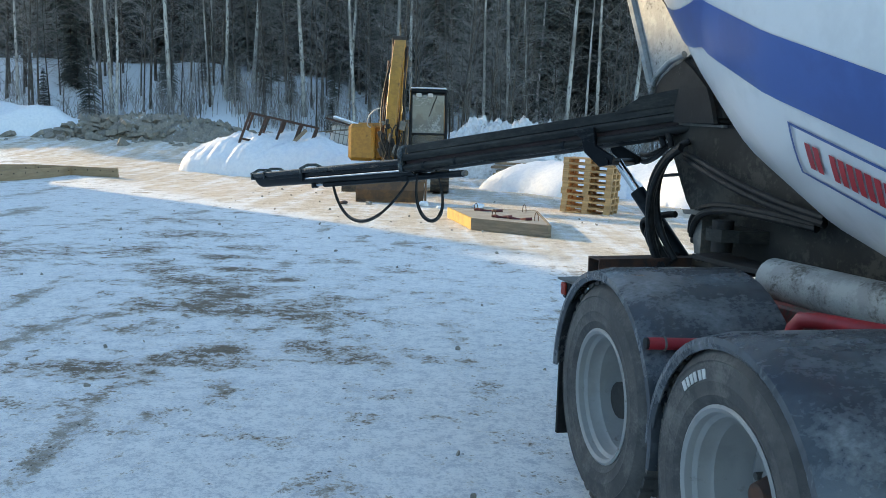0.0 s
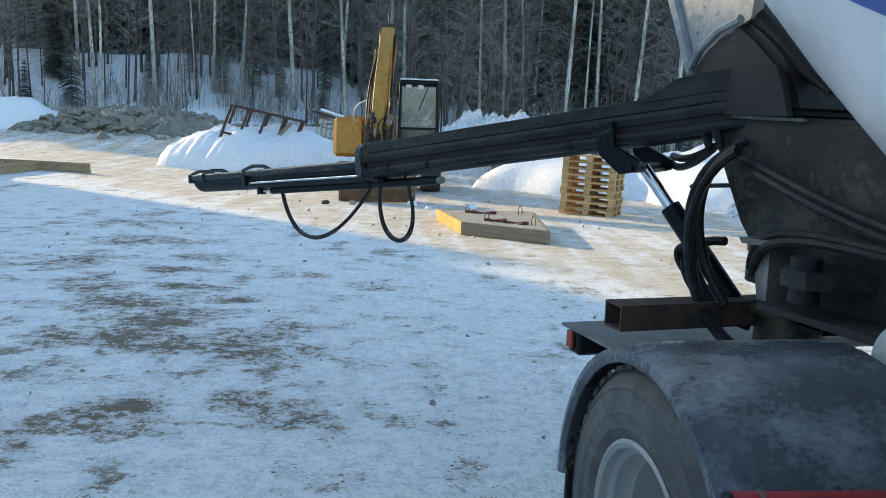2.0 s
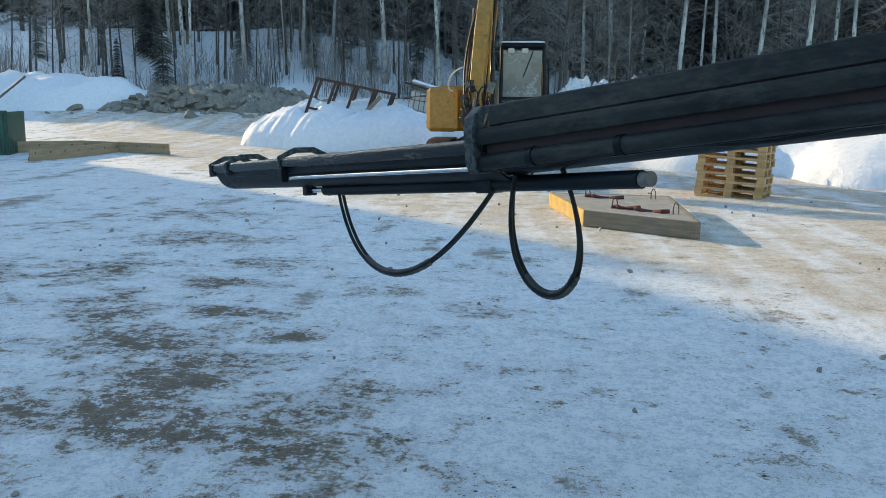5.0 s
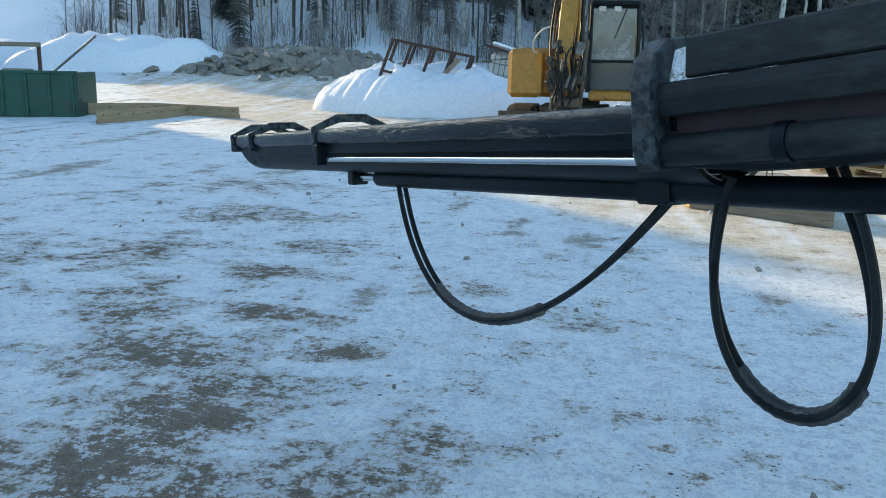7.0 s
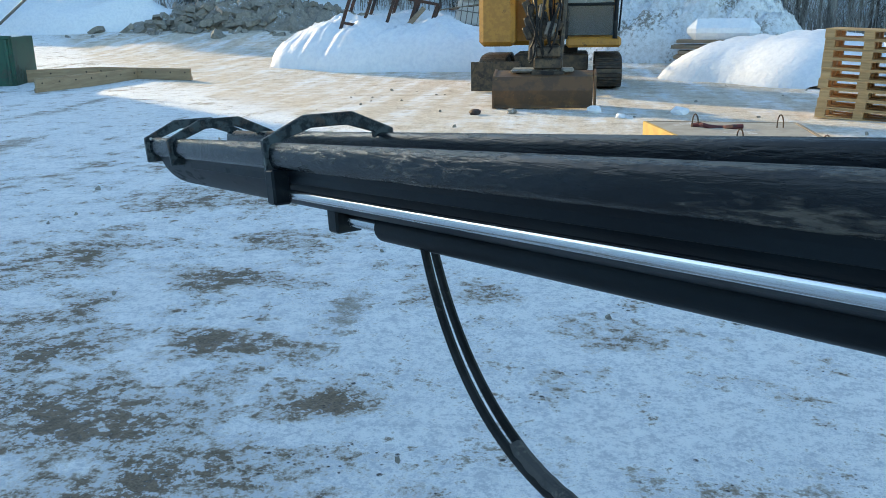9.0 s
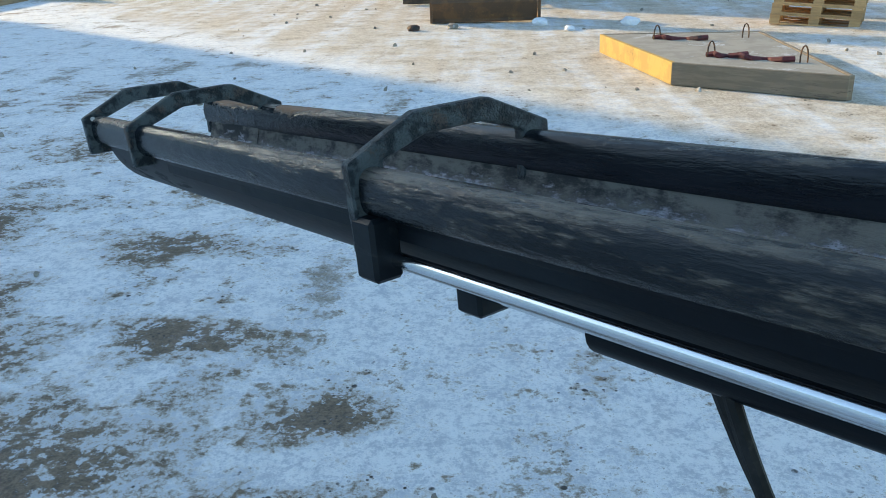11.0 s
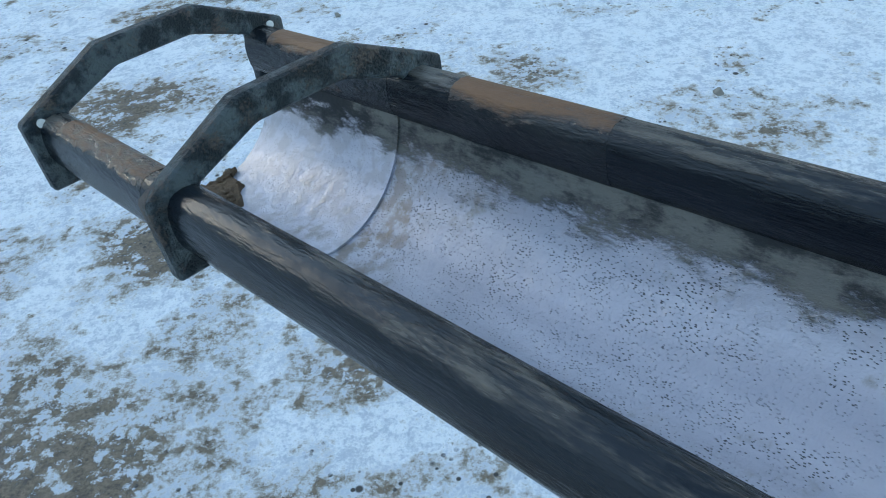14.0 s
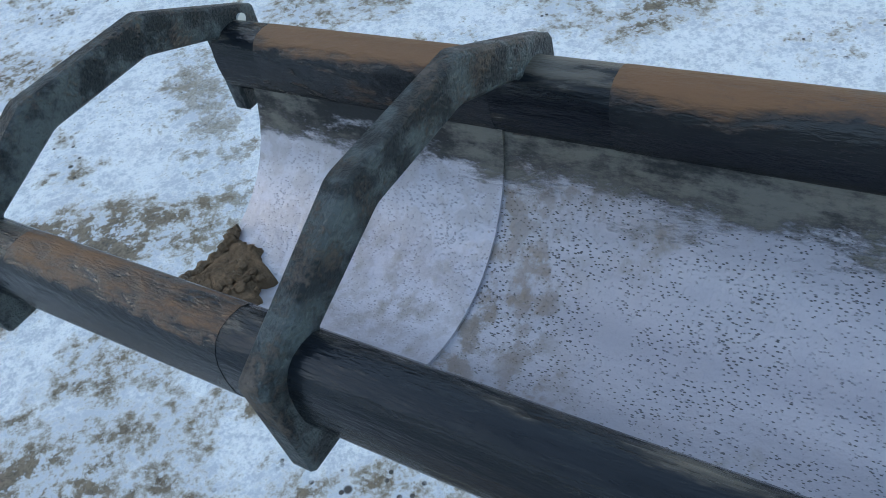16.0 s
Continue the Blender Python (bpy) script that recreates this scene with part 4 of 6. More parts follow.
    # rear beam, open box section
    def hollow(name, c, half_a, half_b, wall, y0, y1, material, label):
        o = [(-half_a, -half_b), (half_a, -half_b), (half_a, half_b), (-half_a, half_b), (-half_a, -half_b)]
        i = [(x * (half_a - wall) / half_a, z * (half_b - wall) / half_b) for x, z in o]
        bm = band(bmesh.new(), o, i, lambda x, z, h: (c[0] + x, y0 + h, c[1] + z), y1 - y0)
        bmesh.ops.remove_doubles(bm, verts=bm.verts, dist=0.0005)
        return part(name, bm, material, t, label)
    hollow("rear_beam", (-1.27, 0.965), 0.075, 0.060, 0.010, 0.60, 2.30, DARK_RUST, "rusty open box beam")
    plate = part("lamp_plate", slab(bmesh.new(), [(-1.78, 0.60), (-1.10, 0.60), (-1.10, 2.0), (-1.78, 2.0)], lambda a, b, h: (a, b, 0.80 + h), 0.014), GREY_STEEL, t, "dirty steel lamp plate")
    part("lamp_box", box(bmesh.new(), (-1.68, 0.72, 0.735), (0.12, 0.20, 0.12), 0.012), BLACK, plate)
    part("tail_lens", box(bmesh.new(), (-1.70, 0.612, 0.745), (0.06, 0.02, 0.09), 0.006), RED_LENS, plate, "red and amber tail lens")
    # socket bracket and arms by the chute pivot
    hollow("socket_bracket", (-0.76, 1.075), 0.085, 0.09, 0.015, 1.25, 1.55, BLACK, "square steel socket")
    arm = part("pivot_arm", slab(bmesh.new(), [(-0.95, 1.30), (-0.62, 0.96), (-0.50, 0.98), (-0.45, 1.06), (-0.25, 1.62), (-0.9, 1.62)], lambda a, b, h: (a, b, 1.22 + h), 0.07), BLACK_DUSTY, t)
    part("arm_pin", made_rod((-0.56, 1.03, 1.16), (-0.56, 1.03, 1.34), 0.06, seg=18), RUBBER, arm, smooth=True)
    part("pivot_column", made_rod((-1.15, 1.5, 0.75), (-1.15, 1.5, 1.62), 0.17, seg=22), GREASY, t, smooth=True)
    for z in (0.98, 1.12, 1.26, 1.40):
        part("pivot_ring", made_rod((-1.15, 1.5, z), (-1.15, 1.5, z + 0.035), 0.23, seg=24), GREASY, t, smooth=True)
    # hopper: dark sheet under the drum mouth, black guard on it, pale splashed funnel behind
    bm = slab(bmesh.new(), [(-1.58, 1.95), (-0.89, 1.885), (0.95, 1.78), (0.95, 1.10), (-0.55, 1.06), (-0.95, 1.10), (-1.24, 1.39), (-1.44, 1.70)], lambda a, b, h: (a, 1.22 + h, b), 0.85)
    bmesh.ops.bevel(bm, geom=list(bm.edges), offset=0.02, segments=2, affect="EDGES")
    part("hopper_body", bm, HOPPER, t, "dust-covered dark steel hopper", True)
    bm = slab(bmesh.new(), [(-1.50, 1.905), (-0.86, 1.882), (-0.86, 1.868), (-1.50, 1.888)], lambda a, b, h: (a, 1.20 + h, b), 0.03)
    part("hopper_seam", bm, GREY_STEEL, t)
    part("hopper_ledge", slab(bmesh.new(), [(-1.02, 1.36), (-0.80, 1.37), (-0.78, 1.345), (-1.0, 1.335)], lambda a, b, h: (a, 1.06 + h, b), 0.2), GREY_STEEL, t)
    part("hopper_rib", slab(bmesh.new(), [(-0.98, 1.34), (-0.86, 1.34), (-0.86, 1.10), (-0.92, 1.10)], lambda a, b, h: (a, 1.10 + h, b), 0.14), GREY_STEEL, t)
    lip = [(-2.15, 2.95), (-1.94, 2.51), (-1.76, 2.28), (-1.66, 2.10), (-1.59, 1.95), (-1.54, 1.94), (-1.60, 2.10), (-1.55, 2.22), (-1.28, 2.34), (-1.18, 2.95)]
    part("feed_hopper", slab(bmesh.new(), lip, lambda a, b, h: (a, 1.225 + h, b), 0.06), CHUTE_PAINT, t, "pale feed hopper splashed with concrete")
    part("feed_hopper_edge", sweep(bmesh.new(), [(-2.13, 1.22, 2.9), (-1.80, 1.22, 2.30), (-1.62, 1.21, 1.97), (-1.50, 1.21, 1.76)], [0.035, 0.035, 0.026, 0.016], 8), CHUTE_PAINT, t, smooth=True)
    guard = [(-1.66, 2.155), (-1.66, 2.06), (-1.59, 1.97), (-1.44, 1.915), (-0.89, 1.895), (-0.94, 2.01), (-1.01, 2.13), (-1.18, 2.26), (-1.30, 2.33), (-1.42, 2.30), (-1.56, 2.24)]
    bm = slab(bmesh.new(), guard, lambda a, b, h: (a, 1.19 + h, b), 0.8)
    bmesh.ops.bevel(bm, geom=list(bm.edges), offset=0.035, segments=3, affect="EDGES")
    part("splash_guard", bm, RUBBER, t, "black rubber splash guard", True)
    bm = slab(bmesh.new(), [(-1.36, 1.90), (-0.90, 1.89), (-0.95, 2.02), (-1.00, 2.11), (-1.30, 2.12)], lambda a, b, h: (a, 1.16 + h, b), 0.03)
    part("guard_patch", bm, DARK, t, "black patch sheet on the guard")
    part("guard_rim", sweep(bmesh.new(), [(-1.30, 1.185, 2.335), (-1.45, 1.18, 2.30), (-1.60, 1.18, 2.22), (-1.67, 1.18, 2.12), (-1.64, 1.18, 2.02), (-1.58, 1.18, 1.95)], 0.022, 8), CHUTE_PAINT, t, smooth=True)
    part("drum_seal", sweep(bmesh.new(), [(-1.52, 1.30, 3.0), (-1.50, 1.30, 2.7), (-1.43, 1.30, 2.45), (-1.32, 1.30, 2.35), (-1.14, 1.30, 2.22), (-0.96, 1.30, 2.08), (-0.82, 1.30, 1.99)], [0.06, 0.06, 0.06, 0.06, 0.05, 0.035, 0.012], 10), RUBBER, t, "black rubber seal round the drum mouth", True)
    for y in (0.95, 1.55):
        part("drum_pedestal", slab(bmesh.new(), [(2.7, 1.0), (3.6, 1.0), (3.45, 1.75), (3.1, 1.75)], lambda a, b, h: (a, y + h, b), 0.05), BLACK_DUSTY, t)
    # drum
    axis = Matrix.Translation((-1.02, 1.25, 3.12)) @ Matrix.Rotation(radians(108), 4, "Y")
    prof = [(0.50, 0.0), (0.56, 0.02), (0.62, 0.12), (0.80, 0.60), (0.98, 1.10), (1.14, 1.60), (1.21, 2.1), (1.21, 2.9), (1.05, 3.6), (0.70, 4.3), (0.0001, 4.4)]
    drum = part("drum", lathe(bmesh.new(), prof, 72, axis), WHITE, t, "white drum with a broad blue spiral band", True)
    ring = part("drum_collar", lathe(bmesh.new(), [(0.52, -0.03), (0.60, -0.03), (0.62, 0.05), (0.54, 0.06)], 48, axis), BLACK, drum, "black collar round the drum mouth", True)

    def on_drum(h, a, off=0.004):
        r = np.interp(h, [p[1] for p in prof], [p[0] for p in prof]) + off
        return axis @ Vector((r * math.cos(a), r * math.sin(a), h))

    def strip(name, h0, h1, a0, a1, material, slope=0.0, label="", cells=24, off=0.004):
        bm = bmesh.new()
        rows = [[bm.verts.new(on_drum(h0 + (h1 - h0) * j / 40 + 0 * i, a0 + slope * max(0.0, 1.5 - (h0 + (h1 - h0) * j / 40)) + (a1 - a0) * i / cells, off)) for i in range(cells + 1)] for j in range(41)]
        for p, q in zip(rows, rows[1:]):
            for i in range(cells):
                bm.faces.new((p[i], p[i + 1], q[i + 1], q[i]))
        bmesh.ops.recalc_face_normals(bm, faces=bm.faces)
        return part(name, bm, material, drum, label, True)
    strip("blue_band", 0.14, 4.0, radians(DRUM_A), radians(DRUM_A + 11.5), BLUE, DRUM_SLOPE, "blue painted band")
    # lettered panel, lettering as bars
    a = radians(PANEL_A)
    for i in range(22):
        if i != 2:
            strip("letter_bar", 2.30 + i * 0.044, 2.30 + i * 0.044 + 0.031, a + 0.015, a + 0.115, RED_LETTER, 0.0, cells=4, off=0.006)
    for h0, h1, b0, b1 in ((2.22, 3.5, -0.035, -0.025), (2.22, 3.5, 0.155, 0.165), (2.22, 2.232, -0.035, 0.165)):
        strip("panel_outline", h0, h1, a + b0, a + b1, BLUE_LINE, 0.0, cells=4, off=0.006)
    # hoses beside the hopper
    hoses = [((-1.20, 1.20, 1.78), (-1.35, 1.05, 1.70), (-1.45, 1.05, 1.30), (-1.15, 1.12, 1.02)), ((-1.25, 1.18, 1.74), (-1.40, 1.02, 1.66), (-1.50, 1.02, 1.25), (-1.20, 1.12, 0.98)),
             ((-1.18, 1.16, 1.70), (-0.85, 1.08, 1.66), (-0.5, 1.1, 1.50), (0.10, 1.14, 1.42)), ((-1.16, 1.15, 1.67), (-0.85, 1.06, 1.62), (-0.5, 1.1, 1.46), (0.10, 1.14, 1.39)),
             ((-1.00, 1.12, 1.22), (-0.92, 1.05, 1.46), (-0.65, 1.08, 1.44), (0.05, 1.14, 1.38)), ((-0.97, 1.11, 1.20), (-0.88, 1.04, 1.43), (-0.62, 1.07, 1.41), (0.05, 1.14, 1.36)),
             ((-1.36, 1.15, 1.22), (-1.62, 1.05, 1.34), (-1.66, 1.15, 1.05), (-1.30, 1.25, 1.02)), ((-1.30, 1.2, 1.30), (-1.7, 1.1, 1.28), (-1.5, 1.1, 0.96), (-1.2, 1.3, 0.9)),
             ((-1.10, 1.08, 1.75), (-1.42, 1.0, 1.60), (-1.38, 1.0, 1.00), (-1.05, 1.1, 0.86)), ((-1.08, 1.06, 1.73), (-1.46, 0.98, 1.55), (-1.34, 0.98, 0.95), (-1.02, 1.1, 0.84))]
    for line in hoses:
        part("hose", sweep(bmesh.new(), bezier(*line, 18), 0.022, 8), HOSE, t, smooth=True)
    for line in (((-2.05, 1.35, 1.66), (-1.85, 1.25, 1.60), (-1.65, 1.2, 1.62), (-1.42, 1.18, 1.74)), ((-2.05, 1.37, 1.68), (-1.80, 1.27, 1.66), (-1.60, 1.2, 1.68), (-1.40, 1.18, 1.75)),
                 ((-1.42, 1.16, 1.74), (-1.50, 1.14, 1.84), (-1.36, 1.14, 1.90), (-1.34, 1.16, 1.74))):
        part("hose", sweep(bmesh.new(), bezier(*line, 14), 0.02, 8), HOSE, t, smooth=True)
    part("tension_bar", made_rod((-1.9, 1.4, 1.52), (-1.0, 1.3, 1.60), 0.012, seg=8), BLACK, t)
    return t


DRUM_A, DRUM_SLOPE, PANEL_A = -75.5, 0.40, -58.5
TRUCK_OB = make_truck()


# ---- things in the yard ----
def at(x, y, turn=0.0, z=None):
    return Matrix.Translation((x, y, float(lie(x, y)) if z is None else z)) @ Matrix.Rotation(radians(turn), 4, "Z")


def make_pallet(m):
    t = thing("pallet", m, "pale wooden pallet in a leaning stack", "pallet", "stacked pallets")
    for y in (-0.345, 0.0, 0.345):
        part("bottom_board", made_box((0, y, 0.011), (1.2, 0.10, 0.022), 0.002), WOOD, t)
        for x in (-0.53, 0.0, 0.53):
            part("block", made_box((x, y, 0.061), (0.14, 0.10, 0.078), 0.002), WOOD, t)
    for x in (-0.53, 0.0, 0.53):
        part("stringer_board", made_box((x, 0, 0.111), (0.14, 0.79, 0.022), 0.002), WOOD, t)
    for y in (-0.34, -0.17, 0.0, 0.17, 0.34):
        part("top_board", made_box((0, y, 0.133), (1.2, 0.12, 0.022), 0.002), WOOD, t)
    return t


rng = random.Random(5)
stack = at(3.40, 20.3, -26) @ Matrix.Rotation(radians(2.4), 4, "Y")
pallet = make_pallet(stack)
for i in range(1, 9):
    copy_thing(pallet, stack @ Matrix.Translation((rng.uniform(-0.02, 0.02), rng.uniform(-0.02, 0.02), 0.145 * i)) @ Matrix.Rotation(radians(rng.uniform(-1.2, 1.2)), 4, "Z"))


def make_slab():
    t = thing("concrete_slab", at(1.0, 16.6), "low concrete slab in yellow shuttering timber with lifting straps", "concrete slab")
    corners = [(-0.52, -0.72), (0.80, -1.62), (0.86, 1.30), (-0.96, 1.42)]
    bm = slab(bmesh.new(), corners, lambda a, b, h: (a, b, 0.05 + h), 0.17)
    bmesh.ops.bevel(bm, geom=list(bm.edges), offset=0.008, segments=1, affect="EDGES")
    part("slab", bm, CONCRETE, t)
    for i, mat in enumerate((GREY_WOOD, GREY_WOOD, GREY_WOOD, YELLOW_WOOD)):
        p, q = Vector((*corners[i], 0.115)), Vector((*corners[(i + 1) % 4], 0.115))
        d = q - p
        out = Vector((d.y, -d.x, 0)).normalized() * 0.026
        m = Matrix.Translation((p + q) / 2 + out) @ Matrix.Rotation(math.atan2(d.y, d.x), 4, "Z")
        part("shuttering_board", made_box((0, 0, 0), (d.length + 0.04, 0.045, 0.22), 0.004, m), mat, t)
    for x, y in ((-0.45, 0.9), (0.55, 0.85), (-0.15, -0.45), (0.62, -0.9)):
        part("lifting_loop", sweep(bmesh.new(), bezier((x, y, 0.20), (x - 0.02, y, 0.44), (x + 0.08, y, 0.44), (x + 0.07, y, 0.20), 8), 0.008, 6), RUST, t)
    for x0, y0, x1, y1 in ((-0.45, 0.9, 0.1, 0.75), (0.05, -0.55, 0.55, -0.85), (-0.15, -0.45, 0.2, -0.5)):
        pts = [(x0 + (x1 - x0) * i / 8 + 0.03 * math.sin(i * 1.7), y0 + (y1 - y0) * i / 8 + 0.05 * math.cos(i * 1.3), 0.235 + 0.02 * math.sin(i)) for i in range(9)]
        part("strap", sweep(bmesh.new(), pts, 0.03, 6), MAROON, t, "maroon lifting strap")
    return t


make_slab()


def make_excavator():
    ex = thing("excavator", at(-1.35, 26.3, 0), "yellow tracked excavator with its boom folded up and a rusty bucket", "excavator")
    for x in (-1.35, 1.1):
        tr = new("track")
        tr.parent = ex
        loop = []
        for i in range(40):
            a = math.tau * i / 40
            loop.append((1.45 * math.copysign(abs(math.cos(a)) ** 0.55, math.cos(a)), 0.36 + 0.33 * math.copysign(abs(math.sin(a)) ** 0.7, math.sin(a))))
        part("track_frame", slab(bmesh.new(), [(a * 0.9, (b - 0.36) * 0.8 + 0.36) for a, b in loop], lambda a, b, h: (x - 0.2 + h, a, b), 0.4), DARK, tr)
        for i in range(40):
            (a0, b0), (a1, b1) = loop[i], loop[(i + 1) % 40]
            d = Vector((0, a1 - a0, b1 - b0))
            if d.length < 0.01:
                continue
            m = Matrix.Translation((x, (a0 + a1) / 2, (b0 + b1) / 2)) @ Matrix.Rotation(math.atan2(d.z, d.y), 4, "X")
            part("track_shoe", made_box((0, 0, 0), (0.55, d.length * 0.92, 0.05), 0.006, m), GREASY, tr)
    part("dozer_blade", slab(bmesh.new(), [(-1.75, 0.02), (-0.72, 0.02), (-0.72, 0.62), (-1.75, 0.62)], lambda a, b, h: (a, -1.75 + h, b), 0.09), GREASY, ex)
    part("undercarriage", made_box((-0.12, 0, 0.55), (1.6, 1.7, 0.35), 0.03), GREASY, ex)
    part("slew_ring", made_rod((-0.1, 0, 0.7), (-0.1, 0, 0.88), 0.55, seg=24), DARK, ex, smooth=True)
    house = part("engine_house", made_box((-0.75, 0.75, 1.47), (1.55, 1.9, 1.15), 0.09), YELLOW, ex, "faded yellow engine house")
    part("front_housing", made_box((-1.28, -0.55, 1.45), (0.78, 0.9, 1.1), 0.10), YELLOW, ex)
    part("cab_floor", made_box((0.78, -0.25, 0.98), (1.15, 1.7, 0.22), 0.05), YELLOW, ex)
    cab = part("cab_frame", made_box((0.70, -0.35, 3.0), (1.12, 1.55, 0.14), 0.05), BLACK, ex, "black cab frame")
    for x in (0.18, 1.22):
        for y in (-1.08, 0.38):
            part("cab_post", sweep(bmesh.new(), [(x, y, 1.05), (x + 0.015, y, 2.1), (x - 0.02 * (1 if x > 0.5 else -1), y + 0.04, 2.98)], 0.05, 8), BLACK, cab, smooth=True)
    part("windscreen", made_box((0.70, -1.09, 2.33), (0.94, 0.015, 1.12), 0.004), FROST_REFLECTION, cab, "pale windscreen with frost and painted reflections")
    part("lower_screen", made_box((0.70, -1.09, 1.42), (0.94, 0.015, 0.60), 0.004), GLASS, cab)
    part("screen_bar", made_box((0.70, -1.10, 1.75), (1.0, 0.05, 0.06), 0.01), BLACK, cab)
    part("side_glass", made_box((1.23, -0.35, 2.2), (0.015, 1.3, 1.4), 0.004), GLASS, cab)
    part("seat", made_box((0.68, -0.2, 1.6), (0.5, 0.5, 0.75), 0.1), worn("orange_seat", (0.30, 0.12, 0.04), (0.24, 0.1, 0.04), (0.1, 0.06, 0.04)), cab, "orange seat")
    part("rear_panel", made_box((0.70, 0.42, 1.9), (1.1, 0.05, 1.7), 0.01), BLACK, cab)
    part("wiper", made_rod((0.95, -1.115, 2.88), (0.72, -1.115, 2.25), 0.012, seg=6), BLACK, cab)
    for x in (0.42, 0.75):
        part("work_light", made_box((x, -1.12, 2.88), (0.16, 0.1, 0.12), 0.02), PALE, cab)
    part("snow_cap", made_box((0.70, -0.35, 3.09), (1.05, 1.4, 0.05), 0.02), SNOW, cab)
    # boom up to the knuckle, stick down to the bucket
    heel, knee, wrist = Vector((-0.42, -0.7, 1.2)), Vector((-0.12, -2.1, 4.25)), Vector((-0.20, -4.35, 1.55))
    for name, a, b, w0, w1 in (("boom", heel, knee, 0.42, 0.30), ("stick", knee + Vector((0.02, -0.12, 0)), wrist, 0.32, 0.26)):
        n = 8
        bm = bmesh.new()
        d = (b - a).normalized()
        side = Vector((1, 0, 0))
        up = d.cross(side).normalized()
        rings = []
        for i in range(n + 1):
            f = i / n
            c = a.lerp(b, f) + up * (0.18 * math.sin(f * math.pi))
            w, hgt = w0 + (w1 - w0) * f, 0.20 + 0.16 * math.sin(f * math.pi)
            rings.append([bm.verts.new(c + side * sx * w / 2 + up * sy * hgt / 2 * 1.3) for sx, sy in ((-1, -1), (1, -1), (1, 1), (-1, 1))])
        for p, q in zip(rings, rings[1:]):
            for i in range(4):
                bm.faces.new((p[i], p[(i + 1) % 4], q[(i + 1) % 4], q[i]))
        bm.faces.new(rings[0][::-1])
        bm.faces.new(rings[-1])
        bmesh.ops.recalc_face_normals(bm, faces=bm.faces)
        bmesh.ops.bevel(bm, geom=list(bm.edges), offset=0.012, segments=1, affect="EDGES")
        part(name, bm, YELLOW, ex, "faded yellow " + name)
    part("knuckle", made_rod(knee + Vector((-0.19, 0, 0.05)), knee + Vector((0.19, 0, 0.05)), 0.16, seg=16), GREASY, ex, smooth=True)
    part("antenna", made_rod(knee + Vector((0.02, 0, 0.15)), knee + Vector((0.0, 0, 0.55)), 0.015, seg=6), BLACK, ex)
    for x in (-0.22, 0.22):
        part("boom_light", made_box(knee + Vector((x * 1.25, 0.05, -0.55)), (0.14, 0.14, 0.18), 0.03), GREY_STEEL, ex)
    for a, b, r in ((Vector((-0.12, -2.55, 3.75)), Vector((-0.16, -4.15, 1.95)), 0.05),):
        part("piston_rod", made_rod(a.lerp(b, 0.5), b, 0.045, seg=12), CHROME, ex, "bright piston rod", True)
        part("cylinder", made_rod(a, a.lerp(b, 0.55), 0.075, seg=12), YELLOW, ex, smooth=True)
    rg = random.Random(2)
    for i in range(22):
        x = rg.uniform(-0.42, 0.14)
        a, b = Vector((x, -2.25 + rg.uniform(-0.1, 0.1), 3.9 + rg.uniform(-0.5, 0.5))), Vector((x + rg.uniform(-0.12, 0.12), -4.0, 1.25 + rg.uniform(-0.3, 0.4)))
        c = a.lerp(b, 0.3) + Vector((rg.uniform(-0.12, 0.1), -0.25, 0.2))
        e = a.lerp(b, 0.7) + Vector((rg.uniform(-0.2, 0.12), -0.2, -0.1))
        part("hose", sweep(bmesh.new(), bezier(a, c, e, b, 14), 0.022, 6), (HOSE, GREASY, YELLOW, DARK_RUST)[i % 4], ex, smooth=True)
    part("hose", sweep(bmesh.new(), bezier((-0.3, -2.6, 2.4), (-0.9, -2.6, 2.6), (-1.1, -2.4, 1.9), (-0.95, -1.6, 1.9), 14), 0.02, 6), PALE, ex, smooth=True)
    for k in range(26):
        c = Vector((rg.uniform(-0.42, 0.22), -4.4 + rg.uniform(-0.2, 0.2), rg.uniform(0.75, 2.0)))
        part("linkage_block", made_box((0, 0, 0), (rg.uniform(0.07, 0.2), rg.uniform(0.1, 0.25), rg.uniform(0.10, 0.32)), 0.02, Matrix.Translation(c) @ Matrix.Rotation(rg.uniform(-0.5, 0.5), 4, "Y")), (GREASY, DARK, GREASY, GREY_STEEL)[k % 4], ex)
    for x in (-0.36, 0.16):
        part("link_arm", made_rod((x, -4.5, 0.8), (x + 0.08, -4.25, 2.1), 0.05, seg=8), GREASY, ex, smooth=True)
    for k in range(9):
        a, b = Vector((rg.uniform(-0.4, 0.2), -4.62, rg.uniform(1.5, 2.1))), Vector((rg.uniform(-0.4, 0.2), -4.62, rg.uniform(0.75, 1.1)))
        part("hose", sweep(bmesh.new(), bezier(a, a + Vector((rg.uniform(-0.3, 0.3), -0.15, 0.1)), b + Vector((rg.uniform(-0.3, 0.3), -0.15, 0.2)), b, 12), 0.018, 6), HOSE, ex, smooth=True)
    for k, (dz, w) in enumerate(((0.95, 0.42), (0.75, 0.5), (0.55, 0.6))):
        part("quick_coupler", made_box((-0.05, -4.45, dz), (w, 0.42, 0.2), 0.03), GREASY, ex)
    part("tilt_block", made_rod((-0.05, -4.45, 0.45), (-0.05, -4.45, 0.62), 0.24, seg=16), DARK, ex, smooth=True)
    # grading bucket
    x0, x1 = -0.62, 1.08
    prof = [(-4.95, 0.0), (-4.90, 0.05), (-4.98, 0.30), (-4.80, 0.52), (-4.35, 0.60), (-3.95, 0.50), (-3.98, 0.44), (-4.35, 0.52), (-4.74, 0.44), (-4.90, 0.26), (-4.84, 0.03)]
